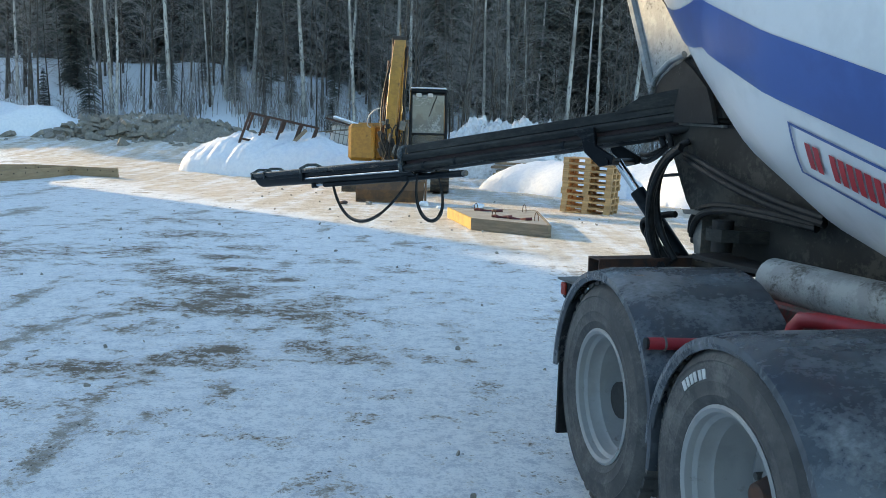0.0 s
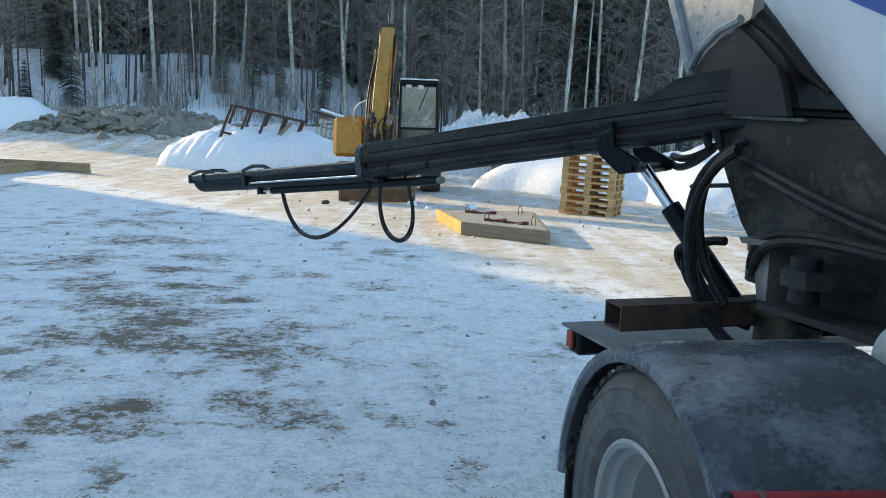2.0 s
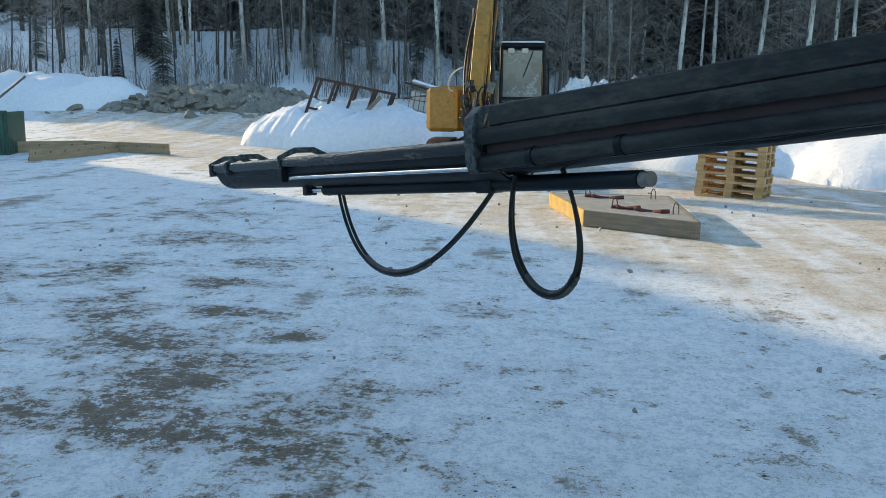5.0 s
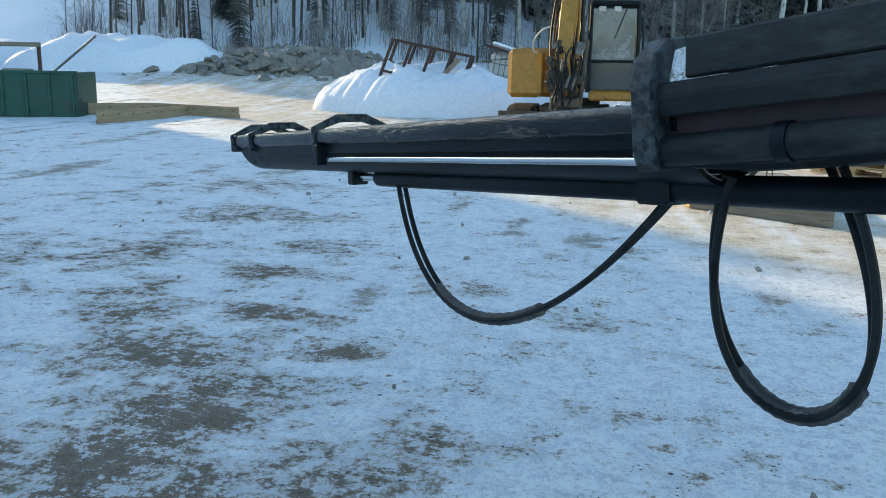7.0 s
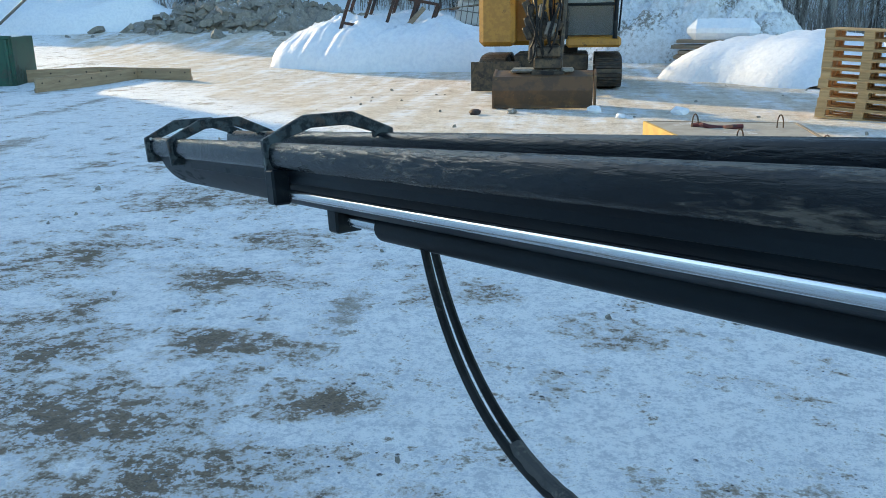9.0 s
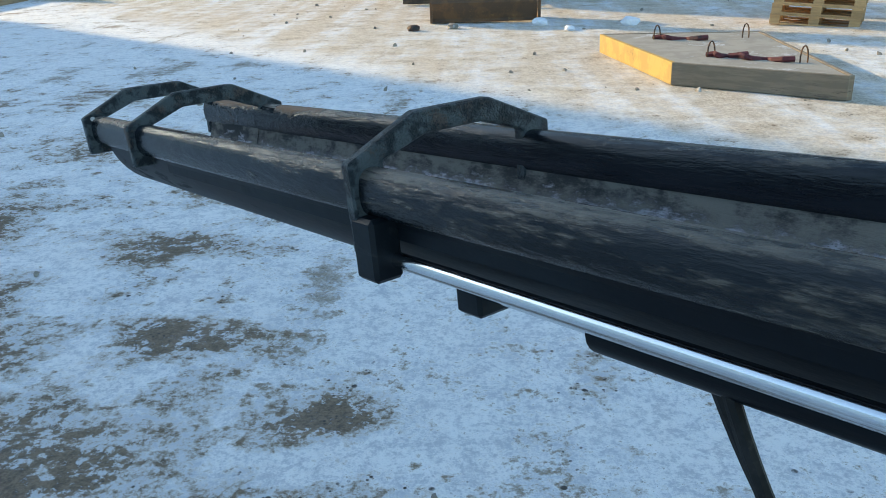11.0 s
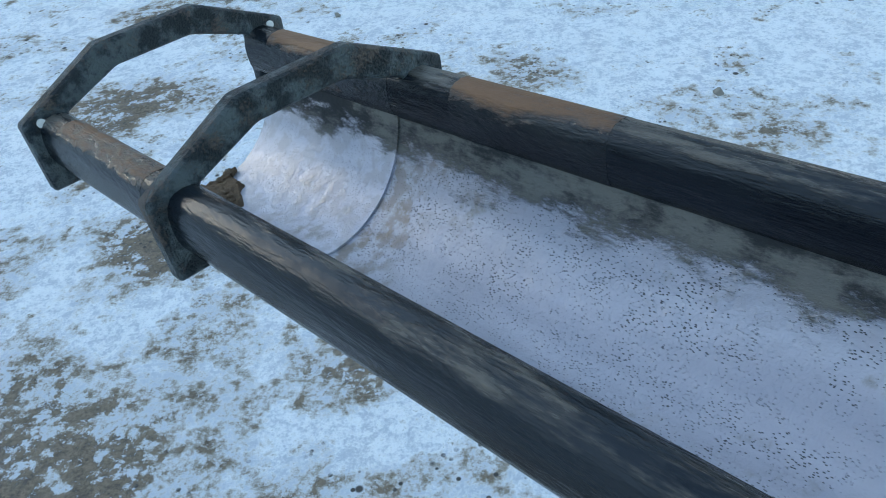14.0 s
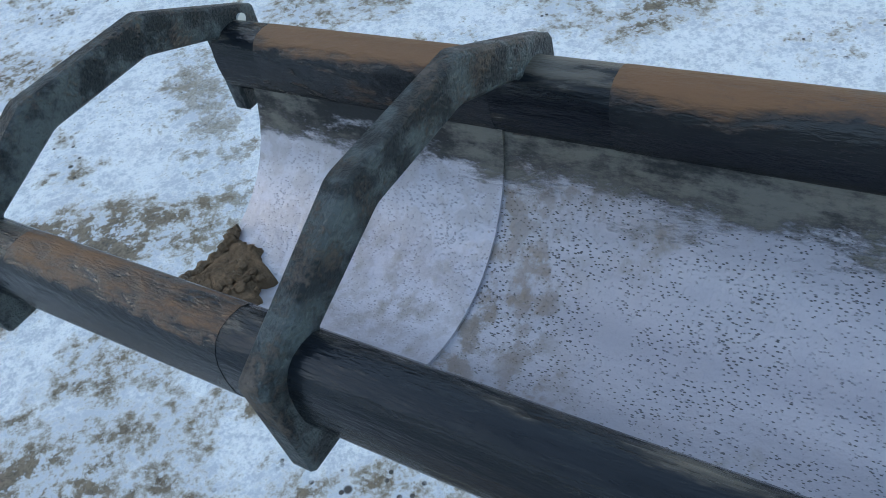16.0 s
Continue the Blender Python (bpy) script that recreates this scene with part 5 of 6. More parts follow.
    part("bucket_shell", slab(bmesh.new(), prof, lambda a, b, h: (x0 - 0.0 + h - 0.35, a, b + 0.02), x1 - x0), BUCKET, ex, "rusty yellow grading bucket")
    for x in (x0 - 0.37, x1 - 0.33):
        part("bucket_side", slab(bmesh.new(), [(-4.95, 0.0), (-4.97, 0.32), (-4.80, 0.54), (-4.35, 0.63), (-3.95, 0.53), (-4.2, 0.02)], lambda a, b, h: (x + h, a, b + 0.01), 0.04), BUCKET, ex)
    part("gravel_load", made_box((-0.15, -4.4, 0.63), (1.1, 0.5, 0.06), 0.03), RUBBLE, ex, "frozen gravel on the bucket")
    for s in (-1, 1):
        part("handrail", sweep(bmesh.new(), bezier((1.30, -0.9, 1.2), (1.36, -0.9, 1.8), (1.36, -0.9, 2.4), (1.30, -0.9, 2.7), 8), 0.02, 6), BLACK, ex) if s > 0 else None
    return ex


make_excavator()
pile("snowbank", -6.1, 31.4, 3.1, 2.2, 1.40, SNOW, "steep pile of clean cleared snow", 0.05, 0.13, 110, 1.0, 1.6, 0.46)
pile("snowbank", 2.6, 33.5, 3.6, 2.6, 1.9, DIRTY_SNOW, "rough pile of dirty ploughed snow behind the excavator", 0.2, 0.26, 110, 2.2, 2.0)
pile("snowbank", 4.6, 27.6, 3.6, 2.0, 1.0, SNOW, "smooth snow bank beside the timber", -0.1, 0.10, 44, 3.3, 1.0)
pile("snowbank", 9.5, 26.0, 5.0, 3.6, 1.5, SNOW, "broad snow bank behind the stacked pallets", -0.15, 0.14, 60, 4.1, 1.2)
pile("snowbank", 11.5, 19.0, 5.5, 3.4, 1.35, DIRTY_SNOW, "rough snow bank at the edge of the yard", -0.2, 0.20, 60, 4.9, 1.6)
pile("snowbank", -24.5, 44.0, 5.0, 2.6, 1.5, SNOW, "heap of cleared snow beside the rubble", 0.1, 0.2, 44, 5.6, 1.1)
pile("snowbank", -34.0, 45.0, 7.0, 3.0, 1.2, SNOW, "low snow bank along the yard edge", 0.0, 0.12, 44, 6.1, 0.8)
pile("snowbank", -3.0, 35.5, 2.4, 1.6, 1.2, SNOW, "snow pile under the scrap", 0.3, 0.15, 40, 6.9, 1.4)
pile("rubble_mound", -15.5, 44.5, 6.2, 2.6, 0.80, RUBBLE, "low heap of broken earth and frozen rubble", -0.06, 0.55, 120, 7.3, 2.6, 0.8)


def make_rubble():
    """Broken lumps lying over the heap and round its foot."""
    rg = random.Random(11)
    bm = bmesh.new()
    for i in range(420):
        x, y = -15.5 + rg.gauss(0, 3.4), 44.0 + rg.gauss(0, 1.3)
        top = max(0.0, 0.95 * (1 - ((x + 15.5) / 6.0) ** 2 - ((y - 44.5) / 2.6) ** 2))
        s = rg.uniform(0.06, 0.30) * (2.0 if rg.random() < 0.08 else 1.0)
        m = Matrix.Translation((x, y, float(lie(x, y)) + top)) @ Euler((rg.uniform(-0.7, 0.7), rg.uniform(-0.7, 0.7), rg.uniform(0, 6))).to_matrix().to_4x4()
        box(bm, (0, 0, 0), (s * rg.uniform(0.9, 2.2), s * rg.uniform(0.7, 1.5), s * rg.uniform(0.35, 0.9)), m=m)
    for i in range(90):
        x, y = -15.5 + rg.uniform(-6.4, 6.4), 43.6 + rg.gauss(0, 1.0)
        top = max(0.0, 0.85 * (1 - ((x + 15.5) / 6.4) ** 2 - ((y - 44.5) / 2.6) ** 2))
        m = Matrix.Translation((x, y, float(lie(x, y)) + top)) @ Euler((rg.uniform(-0.9, 0.5), rg.uniform(-0.6, 0.6), rg.uniform(0, 6))).to_matrix().to_4x4()
        w, d = rg.uniform(0.35, 1.15), rg.uniform(0.3, 0.8)
        poly = [(w / 2 * math.cos(a) * rg.uniform(0.7, 1.1), d / 2 * math.sin(a) * rg.uniform(0.7, 1.1)) for a in (k * math.tau / 6 for k in range(6))]
        slab(bm, poly, lambda a, b, h: tuple(m @ Vector((a, b, h))), rg.uniform(0.08, 0.22))
    ob = part("rubble", bm, RUBBLE)
    return tagged(ob, "broken frozen lumps of earth and stone", "rubble", kind="stuff")


make_rubble()


def make_clods():
    rg = random.Random(21)
    bm = bmesh.new()
    for i in range(110):
        x, y = rg.uniform(-6, 7), rg.uniform(2.5, 26)
        s = rg.uniform(0.008, 0.022) * (1 + 0.04 * y)
        m = Matrix.Translation((x, y, float(lie(x, y)) + s * 0.25)) @ Euler((rg.uniform(0, 3), rg.uniform(0, 3), rg.uniform(0, 6))).to_matrix().to_4x4()
        made = bmesh.ops.create_icosphere(bm, subdivisions=1, radius=s, matrix=m @ Matrix.Diagonal((1.2, 0.9, 0.6, 1)))
        for v in made["verts"]:
            v.co += Vector((rg.uniform(-1, 1), rg.uniform(-1, 1), rg.uniform(-1, 1))) * s * 0.25
    ob = part("gravel", bm, RUBBLE)
    return tagged(ob, "scattered gravel and clods on the packed snow", "gravel", kind="stuff")


make_clods()


def make_lump(name, x, y, s, material, label, seed):
    rg = random.Random(seed)
    bm = bmesh.new()
    bmesh.ops.create_icosphere(bm, subdivisions=2, radius=s)
    for v in bm.verts:
        v.co *= rg.uniform(0.78, 1.15)
        v.co.z *= 0.6
    ob = part(name, bm, material)
    ob.location = (x, y, float(lie(x, y)) + s * 0.35)
    return tagged(ob, label, "clod", "clods on the yard")


for i, (x, y, s, mat) in enumerate(((-2.55, 20.6, 0.10, DARK_RUST), (-1.95, 20.7, 0.09, RUBBLE), (-0.6, 20.9, 0.13, SNOW), (0.75, 20.6, 0.14, SNOW), (-0.9, 22.0, 0.12, SNOW), (-0.2, 20.2, 0.08, SNOW))):
    make_lump("frozen_clod", x, y, s, mat, "frozen clod lying on the packed snow", i)


def make_boards():
    """Long shuttering boards laid as an open corner on the ice."""
    for p, q, h, label in (((-13.2, 24.6), (-12.6, 28.2), 0.32, "pale shuttering board with bolt holes lying on edge"), ((-18.5, 24.6), (-14.0, 28.6), 0.34, "weathered shuttering board on edge beside the container"), ((-14.0, 28.6), (-10.8, 27.6), 0.30, "weathered shuttering board on edge")):
        a, b = Vector((*p, 0)), Vector((*q, 0))
        d = b - a
        t = thing("shuttering_board", at((a.x + b.x) / 2, (a.y + b.y) / 2, math.degrees(math.atan2(d.y, d.x))), label, "board", "shuttering boards")
        part("board", made_box((0, 0, h / 2), (d.length, 0.06, h), 0.006), PLY, t)
        part("batten", made_box((0, 0.06, 0.05), (d.length * 0.98, 0.07, 0.10), 0.006), GREY_WOOD, t)
        for i in range(7):
            x = d.length * (i / 6 - 0.5) * 0.9
            part("bolt", made_rod((x, -0.034, h * 0.65), (x, -0.026, h * 0.65), 0.022, seg=8), DARK, t)


make_boards()


def make_container():
    t = thing("skip_container", at(-16.6, 27.0, 20), "dark green steel skip with scrap sticking out", "skip")
    bm = bmesh.new()
    for c, z in (((0, -1.0, 0.6), (2.6, 0.07, 1.2)), ((0, 1.0, 0.6), (2.6, 0.07, 1.2)), ((-1.3, 0, 0.6), (0.07, 2.0, 1.2)), ((1.3, 0, 0.6), (0.07, 2.0, 1.2)), ((0, 0, 0.05), (2.6, 2.0, 0.08))):
        box(bm, c, z, 0.01)
    part("body", bm, GREEN, t)
    for x in (-1.2, -0.6, 0.0, 0.6, 1.2):
        part("rib", made_box((x, -1.06, 0.6), (0.08, 0.06, 1.1), 0.01), GREEN, t)
    part("top_rim", made_box((0, -1.04, 1.2), (2.7, 0.1, 0.08), 0.01), GREEN, t)
    part("snow_cap", made_box((0.3, 0, 1.12), (1.8, 1.7, 0.22), 0.08), SNOW, t)
    part("scrap_bar", made_rod((0.4, -0.2, 1.1), (1.75, -0.4, 2.2), 0.035, seg=8), GREY_STEEL, t)
    part("scrap_post", made_box((0.25, -0.5, 1.5), (0.09, 0.09, 0.9), 0.01), DARK_RUST, t)
    part("scrap_beam", made_box((-0.4, -0.5, 1.93), (1.4, 0.14, 0.12), 0.02), GREY_WOOD, t)
    part("straw", made_box((-0.3, -0.6, 1.2), (0.8, 0.4, 0.16), 0.06), GREY_WOOD, t)


make_container()


def make_scrap():
    t = thing("rusty_rack", at(-6.35, 30.9, 5, 0.0) @ Matrix.Rotation(radians(11), 4, "Y"), "rusty welded steel rack tipped on the snow pile", "steel rack")
    t.location.z = 1.08
    lo, hi = -0.2, 1.05
    for x in (-1.20, -0.62, 0.0, 0.62, 1.20):
        for y in (-0.40, 0.40):
            part("post", made_box((0, 0, (hi + lo) / 2), (0.085, 0.085, hi - lo), 0.008, Matrix.Translation((x, y, 0)) @ Matrix.Rotation(radians(9), 4, "Y")), DARK_RUST, t)
    for y in (-0.40, 0.40):
        for z in (0.10, hi):
            part("rail", made_box((z * 0.15, y, z), (2.5, 0.075, 0.075), 0.008), DARK_RUST, t)
    for x in (-1.20, 0.0, 1.20):
        part("cross_bar", made_box((x + 0.15, 0, hi), (0.07, 0.80, 0.07), 0.008), DARK_RUST, t)
    part("plank", made_box((0.35, -0.55, 0.42), (0.13, 0.06, 1.8), 0.01, Matrix.Rotation(radians(34), 4, "Y")), GREY_WOOD, t)
    part("plank", made_box((0.6, 0.1, 0.35), (0.10, 0.05, 1.9), 0.01, Matrix.Rotation(radians(52), 4, "Y")), GREY_WOOD, t)
    g = thing("caged_tank", at(-4.1, 32.6, 8, 1.25) @ Matrix.Rotation(radians(9), 4, "Y"), "caged tank under snowy scrap boards", "tank")
    part("tank", made_box((0, 0, 0.35), (0.95, 0.9, 0.7), 0.08), PALE, g)
    for i in range(7):
        part("cage_bar", made_rod((-0.5 + i / 6, -0.5, 0), (-0.5 + i / 6, -0.5, 0.75), 0.014, seg=6), GREY_STEEL, g)
    for z in (0.02, 0.38, 0.74):
        part("cage_ring", made_rod((-0.52, -0.505, z), (0.52, -0.505, z), 0.014, seg=6), GREY_STEEL, g)
    part("lid_sheet", made_box((0.1, 0, 0.80), (1.9, 1.1, 0.06), 0.01, Matrix.Rotation(radians(6), 4, "Y")), DARK_RUST, g)
    part("snow_cap", made_box((-0.1, 0.1, 0.90), (1.1, 0.9, 0.14), 0.06, Matrix.Rotation(radians(8), 4, "Y")), SNOW, g)
    for i in range(5):
        part("loose_bar", made_rod((-1.0 + i * 0.3, -0.4, 0.3 + i * 0.05), (0.6 + i * 0.35, -0.5, 0.75 + 0.1 * math.sin(i * 2)), 0.02, seg=6), DARK_RUST if i % 2 else GREY_WOOD, g)
    w = thing("timber_stack", at(2.75, 30.2, -12, 0.35), "weathered timber planks under a cap of snow", "timber")
    for i, (x, z) in enumerate(((0, 0.0), (0.1, 0.12), (-0.08, 0.26), (0.05, 0.40))):
        part("plank", made_box((x, 0, z + 0.05), (2.2, 0.8 - 0.1 * (i % 2), 0.09), 0.01), GREY_WOOD, w)
    part("snow_cap", made_box((0.1, 0, 0.72), (1.8, 1.0, 0.6), 0.24), SNOW, w)


make_scrap()


# ---- woods ----
def limb_lines(rg, base, tip_h, r0, count, spread, droop, lo=0.25):
    """Branches off a leaning stem: lists of points with radii."""
    out = []
    for i in range(count):
        f = lo + (1 - lo) * (i + rg.random()) / count
        a = rg.uniform(0, math.tau)
        ln = spread * (1.15 - f) * rg.uniform(0.6, 1.2) + 0.3
        p = base(f)
        rise = rg.uniform(0.35, 1.5) - droop
        pts, r = [], r0 * (1 - f) * 0.11 + 0.007
        for j in range(5):
            g = j / 4
            pts.append(p + Vector((math.cos(a + 0.5 * g) * ln * g + rg.uniform(-0.05, 0.05), math.sin(a + 0.5 * g) * ln * g, ln * (rise * g - 0.25 * droop * g * g))))
        out.append((pts, [r * (1 - 0.8 * j / 4) for j in range(5)]))
        for k in range(9):
            q = pts[1 + k % 4].lerp(pts[k % 4], rg.random())
            b = a + rg.uniform(-1.2, 1.2)
            l2 = ln * rg.uniform(0.25, 0.55)
            out.append(([q, q + Vector((math.cos(b) * l2 * 0.5, math.sin(b) * l2 * 0.5, l2 * 0.25)), q + Vector((math.cos(b) * l2, math.sin(b) * l2, l2 * (0.45 - droop)))], [r * 0.45, r * 0.3, 0.005]))
    return out


def sticks(lines, seg=3):
    verts, faces = [], []
    for pts, rad in lines:
        first = len(verts)
        for i, p in enumerate(pts):
            d = (pts[min(i + 1, len(pts) - 1)] - pts[max(i - 1, 0)]).normalized()
            s = d.orthogonal().normalized()
            u = d.cross(s)
            for k in range(seg):
                c = p + (s * math.cos(k * math.tau / seg) + u * math.sin(k * math.tau / seg)) * rad[i]
                verts.append(c[:])
        for i in range(len(pts) - 1):
            for k in range(seg):
                a = first + i * seg
                faces.append((a + k, a + (k + 1) % seg, a + seg + (k + 1) % seg, a + seg + k))
    return verts, faces


def make_leafless(name, seed, height, r0, bark, limbs, label, category, m, twig=None, count=26, spread=2.6, lo=0.3):
    rg = random.Random(seed)
    lean, bow = Vector((rg.uniform(-0.03, 0.05), rg.uniform(-0.03, 0.03), 0)), rg.uniform(0, 6)

    def base(f):
        return Vector((lean.x * f * height + 0.12 * math.sin(f * 5 + bow), lean.y * f * height + 0.10 * math.sin(f * 4 + bow * 2), f * height))
    t = thing(name, m, label, category, "trees at the edge of the wood")
    line = ([base(i / 14) - Vector((0, 0, 0.3 if i == 0 else 0)) for i in range(15)], [r0 * (1.25 if i == 0 else 1) * (1 - 0.85 * i / 14) for i in range(15)])
    v, f = sticks([line], 8)
    flat("trunk", v, f, bark, t, True)
    v, f = sticks(limb_lines(rg, base, height, r0, limbs, spread, 0.2, lo), 3)
    flat("crown", v, f, twig or TWIG, t)
    return t


def make_spruce(name, seed, height, m, dense=2.1):
    rg = random.Random(seed)
    t = thing(name, m, "dark green spruce with drooping branches", "spruce tree", "spruces of the wood")
    v, f = sticks([([Vector((0, 0, -0.3)), Vector((0, 0, height))], [height * 0.013, 0.02])], 7)
    flat("trunk", v, f, BARK, t, True)
    verts, faces = [], []
    layers = int(height * dense)
    for i in range(layers):
        g = (i + rg.random()) / layers
        z = height * (0.06 + 0.94 * g)
        reach = (height * 0.17) * (1 - g) ** 0.8 + 0.12
        for k in range(9):
            a = rg.uniform(0, math.tau)
            ln = reach * rg.uniform(0.6, 1.15)
            d, sd = Vector((math.cos(a), math.sin(a), 0)), Vector((-math.sin(a), math.cos(a), 0))
            for j in range(7):
                h = j / 6
                p = d * ln * h + Vector((0, 0, z - ln * (0.15 + 0.40 * h * h)))
                w = 0.16 * ln * (1 - 0.6 * h) + 0.08
                for s in (-1, 1):
                    n = len(verts)
                    q = p + sd * s * w * rg.uniform(0.6, 1.3) + d * w * 0.6 + Vector((0, 0, -rg.uniform(0.15, 0.6) * w - 0.05))
                    verts += [p[:], (p + d * w * 0.55)[:], q[:]]
                    faces.append((n, n + 1, n + 2))
    flat("crown", verts, faces, SPRUCE, t)
    return t


def make_shrub(name, seed, m, stems, height, mat, label):
    rg = random.Random(seed)
    lines = []
    for i in range(stems):
        x, y, a = rg.gauss(0, 0.55), rg.gauss(0, 0.5), rg.uniform(0, math.tau)
        h, out = height * rg.uniform(0.5, 1.1), rg.uniform(0.05, 0.45)
        pts = [Vector((x + math.cos(a) * out * g * g * h, y + math.sin(a) * out * g * g * h, h * g - 0.1)) for g in (0, 0.35, 0.7, 1)]
        lines.append((pts, [0.022, 0.016, 0.011, 0.004]))
        for k in range(3):
            q = pts[1 + k % 3]
            b = rg.uniform(0, math.tau)
            lines.append(([q, q + Vector((math.cos(b), math.sin(b), 1.2)) * h * 0.16], [0.010, 0.003]))
    v, f = sticks(lines, 3)
    ob = flat(name, v, f, mat)
    ob.matrix_world = m
    return tagged(ob, label, "shrub", "shrubs at the edge of the wood")


def plant(x, y, turn=0.0, scale=1.0):
    return at(x, y, turn) @ Matrix.Scale(scale, 4)


def grow(ob, x, y, turn, scale):
    c = copy_thing(ob, at(x, y, turn))
    c.scale = (scale, scale, scale * (0.92 + 0.16 * ((x * 7.3) % 1.0)))
    return c


FAR = Matrix.Translation((0, 0, 0))
rg = random.Random(77)
birches = [make_leafless("birch_tree", 30 + i, 15 + i, 0.105 + 0.010 * i, BIRCH, 26, "slender birch with white bark and bare branches", "birch tree", plant(x, y)) for i, (x, y) in enumerate(((-19.8, 50.5), (-14.6, 52.0), (-5.6, 49.5), (6.5, 47.0)))]
bares = [make_leafless("bare_tree", 50 + i, 11 + 1.5 * i, 0.075, BARK, 46, "thin grey leafless tree", "leafless tree", plant(x, y), spread=2.2, lo=0.18) for i, (x, y) in enumerate(((-24.5, 51.0), (-11.0, 50.2), (1.2, 50.5), (10.5, 49.5)))]
spruces = [make_spruce("spruce_tree", 70 + i, 15 + 2.5 * i, plant(x, y)) for i, (x, y) in enumerate(((-29, 60), (-12, 62), (8.5, 58), (-2.5, 61)))]
for i, (x, y) in enumerate(((-26.6, 52.5), (-23.0, 55.0), (-20.4, 51.2), (-17.0, 51.5), (-13.9, 53.0), (-12.7, 55.5), (-8.9, 51.5), (-3.4, 53.5), (-2.2, 51.0), (1.9, 50.0), (3.4, 51.5), (4.5, 51.0), (7.7, 48.0), (8.2, 48.3),
                            (10.0, 46.5), (12.2, 46.5), (13.6, 47.5), (14.4, 46.2), (16.0, 47.0), (17.5, 48.5), (-15.7, 57.0), (-6.6, 56.5), (5.8, 56.0), (20.5, 47.0), (23.0, 49.5))):
    grow(birches[i % 4], x, y, rg.uniform(0, 360), rg.uniform(0.85, 1.15))
for i in range(110):
    x = rg.uniform(-32, 27)
    y = 49.5 + abs(rg.gauss(0, 5)) + (2.0 if x < -4 else -3.0)
    grow(bares[i % 4], x, y, rg.uniform(0, 360), rg.uniform(0.7, 1.3))
for i in range(100):
    x = -36 + 68 * ((i * 0.618) % 1.0) + rg.uniform(-1, 1)
    y = 61 + 24 * (i / 100.0) + rg.uniform(-2, 2) - (7.0 if x > -2 else 0.0)
    grow(spruces[i % 4], x, y, rg.uniform(0, 360), rg.uniform(0.8, 1.35))
young = make_spruce("young_spruce", 81, 4.2, plant(-21.8, 51.6), 7.0)
for i in range(26):
    x = rg.uniform(-31, 22)
    grow(young, x, 50.0 + rg.uniform(0, 7) - (4.0 if x > 0 else 0.0), rg.uniform(0, 360), rg.uniform(0.4, 1.1))
for i in range(75):
    x = rg.uniform(-33, 24)
    grow(bares[i % 4], x, 48.8 + rg.uniform(0, 6) - (4.0 if x > 0 else 0.0), rg.uniform(0, 360), rg.uniform(0.3, 0.75))
shrub = make_shrub("bare_shrub", 91, at(-22, 49.2), 26, 2.0, TWIG, "tangle of thin bare shrub stems in the snow")
shrub2 = make_shrub("bare_shrub", 92, at(-9, 49.0), 22, 2.6, TWIG, "tangle of thin bare shrub stems in the snow")
for i in range(70):
    x = rg.uniform(-33, 24)
    y = 48.6 + abs(rg.gauss(0, 2.5)) - (4.5 if x > 0 else 0)
    c = copy_thing((shrub, shrub2)[i % 2], at(x, y, rg.uniform(0, 360)))
    c.scale = (1, 1, rg.uniform(0.6, 1.3))


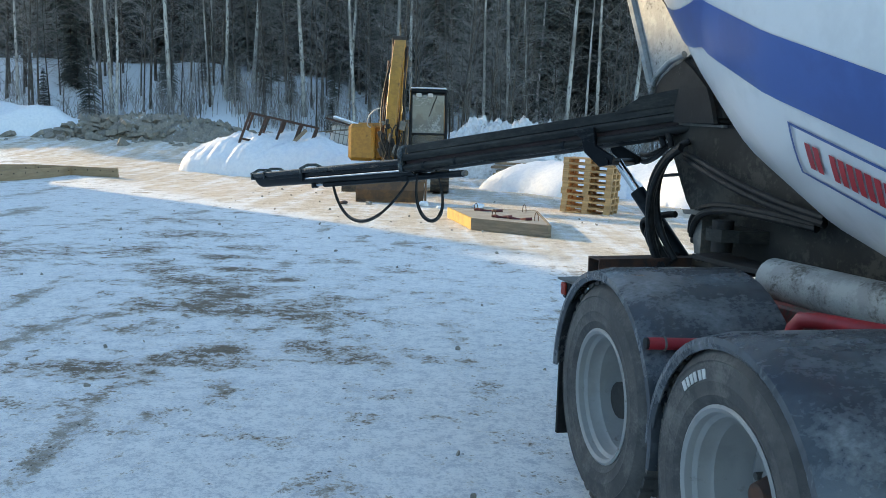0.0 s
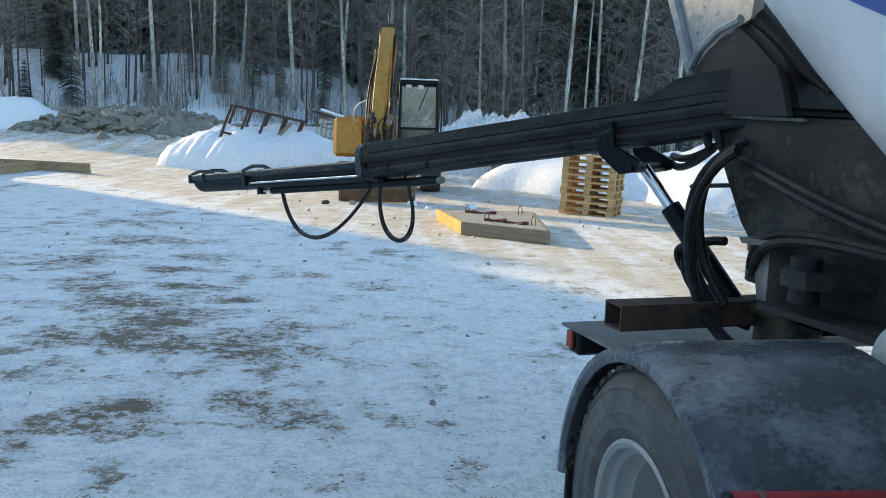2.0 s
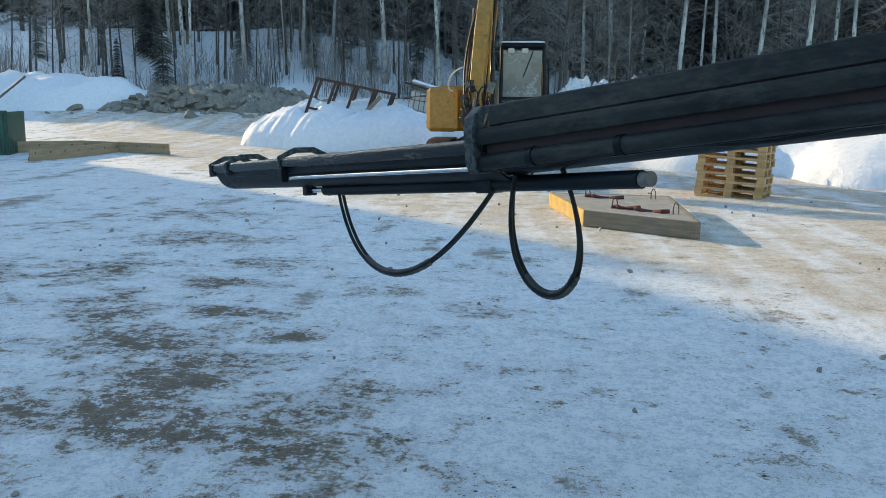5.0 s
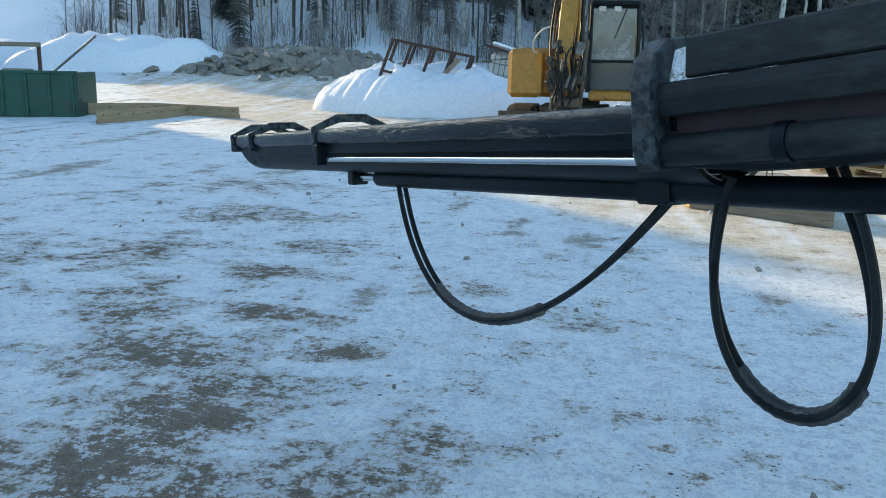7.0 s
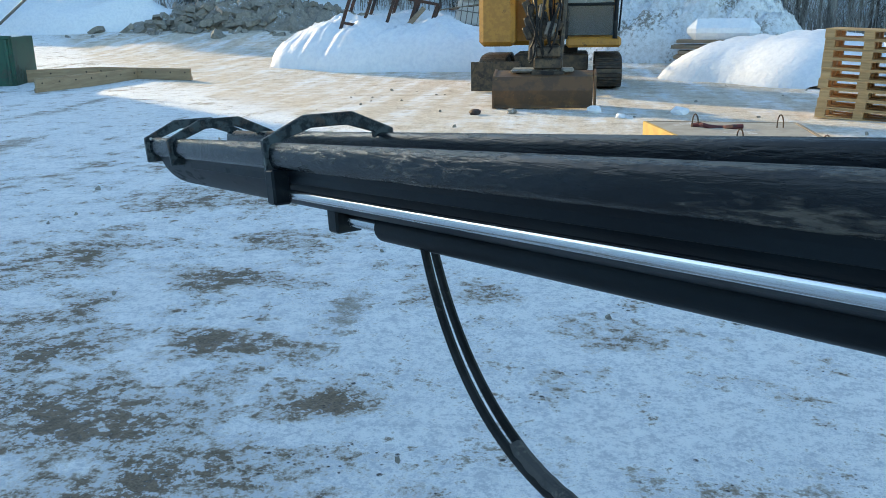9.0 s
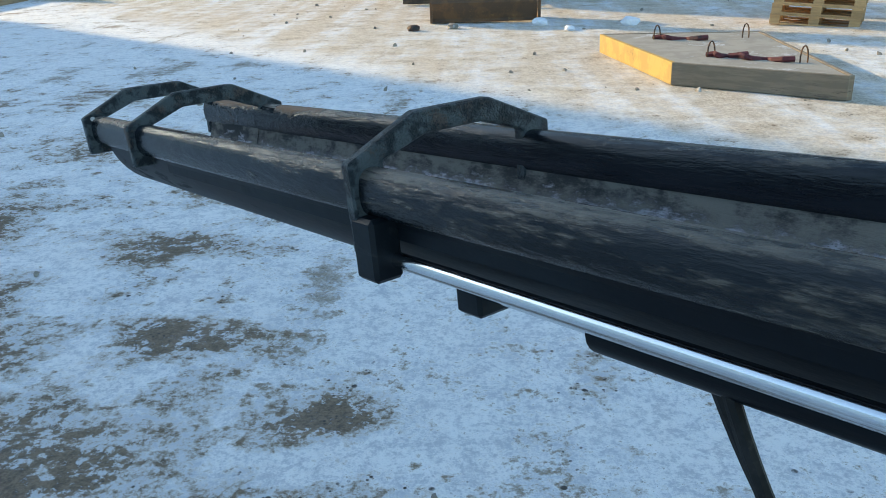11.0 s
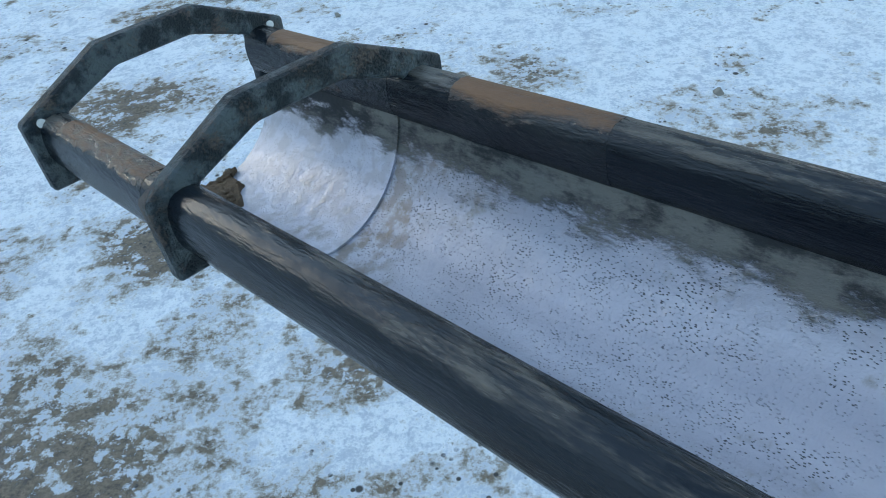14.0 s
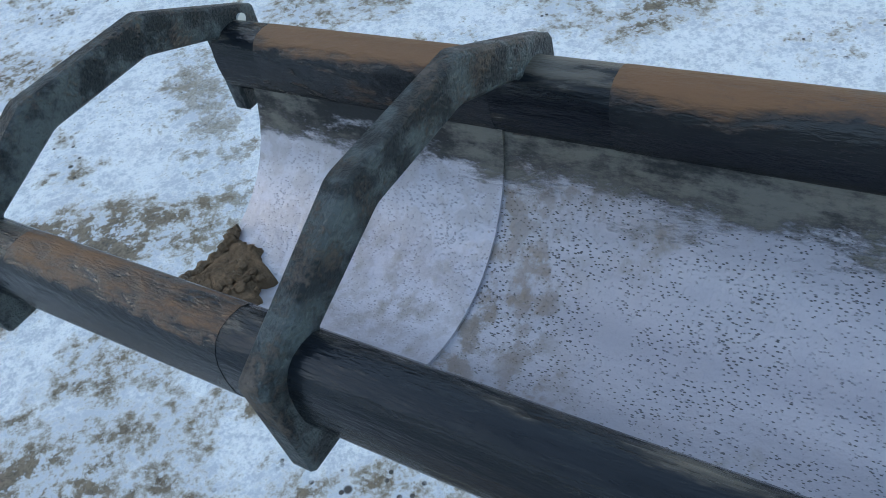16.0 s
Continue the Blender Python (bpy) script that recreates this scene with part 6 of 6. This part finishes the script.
def make_willow():
    """Pale arching twigs of a willow standing in the sun."""
    rg2 = random.Random(8)
    t = thing("willow_tree", at(9.2, 21.6), "pale sunlit willow with a thick trunk and arching leafless twigs", "willow tree")
    fork = Vector((0.1, 0, 2.1))
    stems = [([Vector((0, 0, -0.3)), Vector((0.05, 0, 1.0)), fork], [0.24, 0.20, 0.17])]
    for k in range(8):
        a = k * math.tau / 8 + rg2.uniform(-0.3, 0.3)
        d = Vector((math.cos(a), math.sin(a), 0))
        stems.append(([fork, fork + d * 0.5 + Vector((0, 0, 1.0)), fork + d * rg2.uniform(1.0, 1.5) + Vector((0, 0, 2.1)), fork + d * rg2.uniform(1.7, 2.5) + Vector((0, 0, 3.2 + rg2.random()))], [0.10, 0.075, 0.05, 0.025]))
    v, f = sticks(stems, 8)
    flat("trunk", v, f, BIRCH, t, True)
    lines = []
    for i in range(420):
        s = stems[1 + i % 8][0]
        p = s[1 + i % 3].lerp(s[min(3, 2 + i % 3)], rg2.random())
        a = rg2.uniform(0, math.tau)
        ln = rg2.uniform(0.6, 2.1)
        d = Vector((math.cos(a), math.sin(a), 0))
        pts = [p + d * ln * g + Vector((rg2.uniform(-0.06, 0.06), rg2.uniform(-0.06, 0.06), ln * (0.8 * g - 1.2 * g * g))) for g in (0, 0.25, 0.5, 0.75, 1)]
        lines.append((pts, [0.018, 0.015, 0.012, 0.009, 0.004]))
        for k in range(5):
            q = pts[1 + k % 4]
            b = a + rg2.uniform(-1.3, 1.3)
            l2 = ln * rg2.uniform(0.15, 0.35)
            lines.append(([q, q + Vector((math.cos(b) * l2, math.sin(b) * l2, 0.25 * l2)), q + Vector((math.cos(b) * l2 * 1.7, math.sin(b) * l2 * 1.7, -0.3 * l2))], [0.009, 0.007, 0.003]))
    v, f = sticks(lines, 3)
    flat("crown", v, f, GOLD_TWIG, t)


make_willow()


def make_far_wood():
    """The rest of the wood uphill: stems and spruce boughs beyond counting."""
    rg3 = random.Random(99)
    verts, faces = [], []
    for i in range(520):
        x, y = rg3.uniform(-75, 70), rg3.uniform(80, 118)
        z, h = float(lie(x, y)), rg3.uniform(14, 24)
        for j in range(46):
            g = j / 46
            a, ln = rg3.uniform(0, math.tau), (1 - g) * 3.0 * rg3.uniform(0.6, 1.2) + 0.25
            p = Vector((x, y, z + h * (0.04 + 0.96 * g)))
            d, s = Vector((math.cos(a), math.sin(a), -0.45)), Vector((-math.sin(a), math.cos(a), 0))
            n = len(verts)
            verts += [(p + s * ln * 0.16)[:], (p - s * ln * 0.16)[:], (p + d * ln)[:], (p + d * ln * 0.6 + s * ln * 0.45)[:], (p + d * ln * 0.6 - s * ln * 0.45)[:]]
            faces += [(n, n + 2, n + 3), (n + 1, n + 4, n + 2), (n, n + 1, n + 2)]
    ob = flat("far_wood", verts, faces, SPRUCE)
    tagged(ob, "dense dark spruce wood up the hill", "wood", kind="stuff")


make_far_wood()
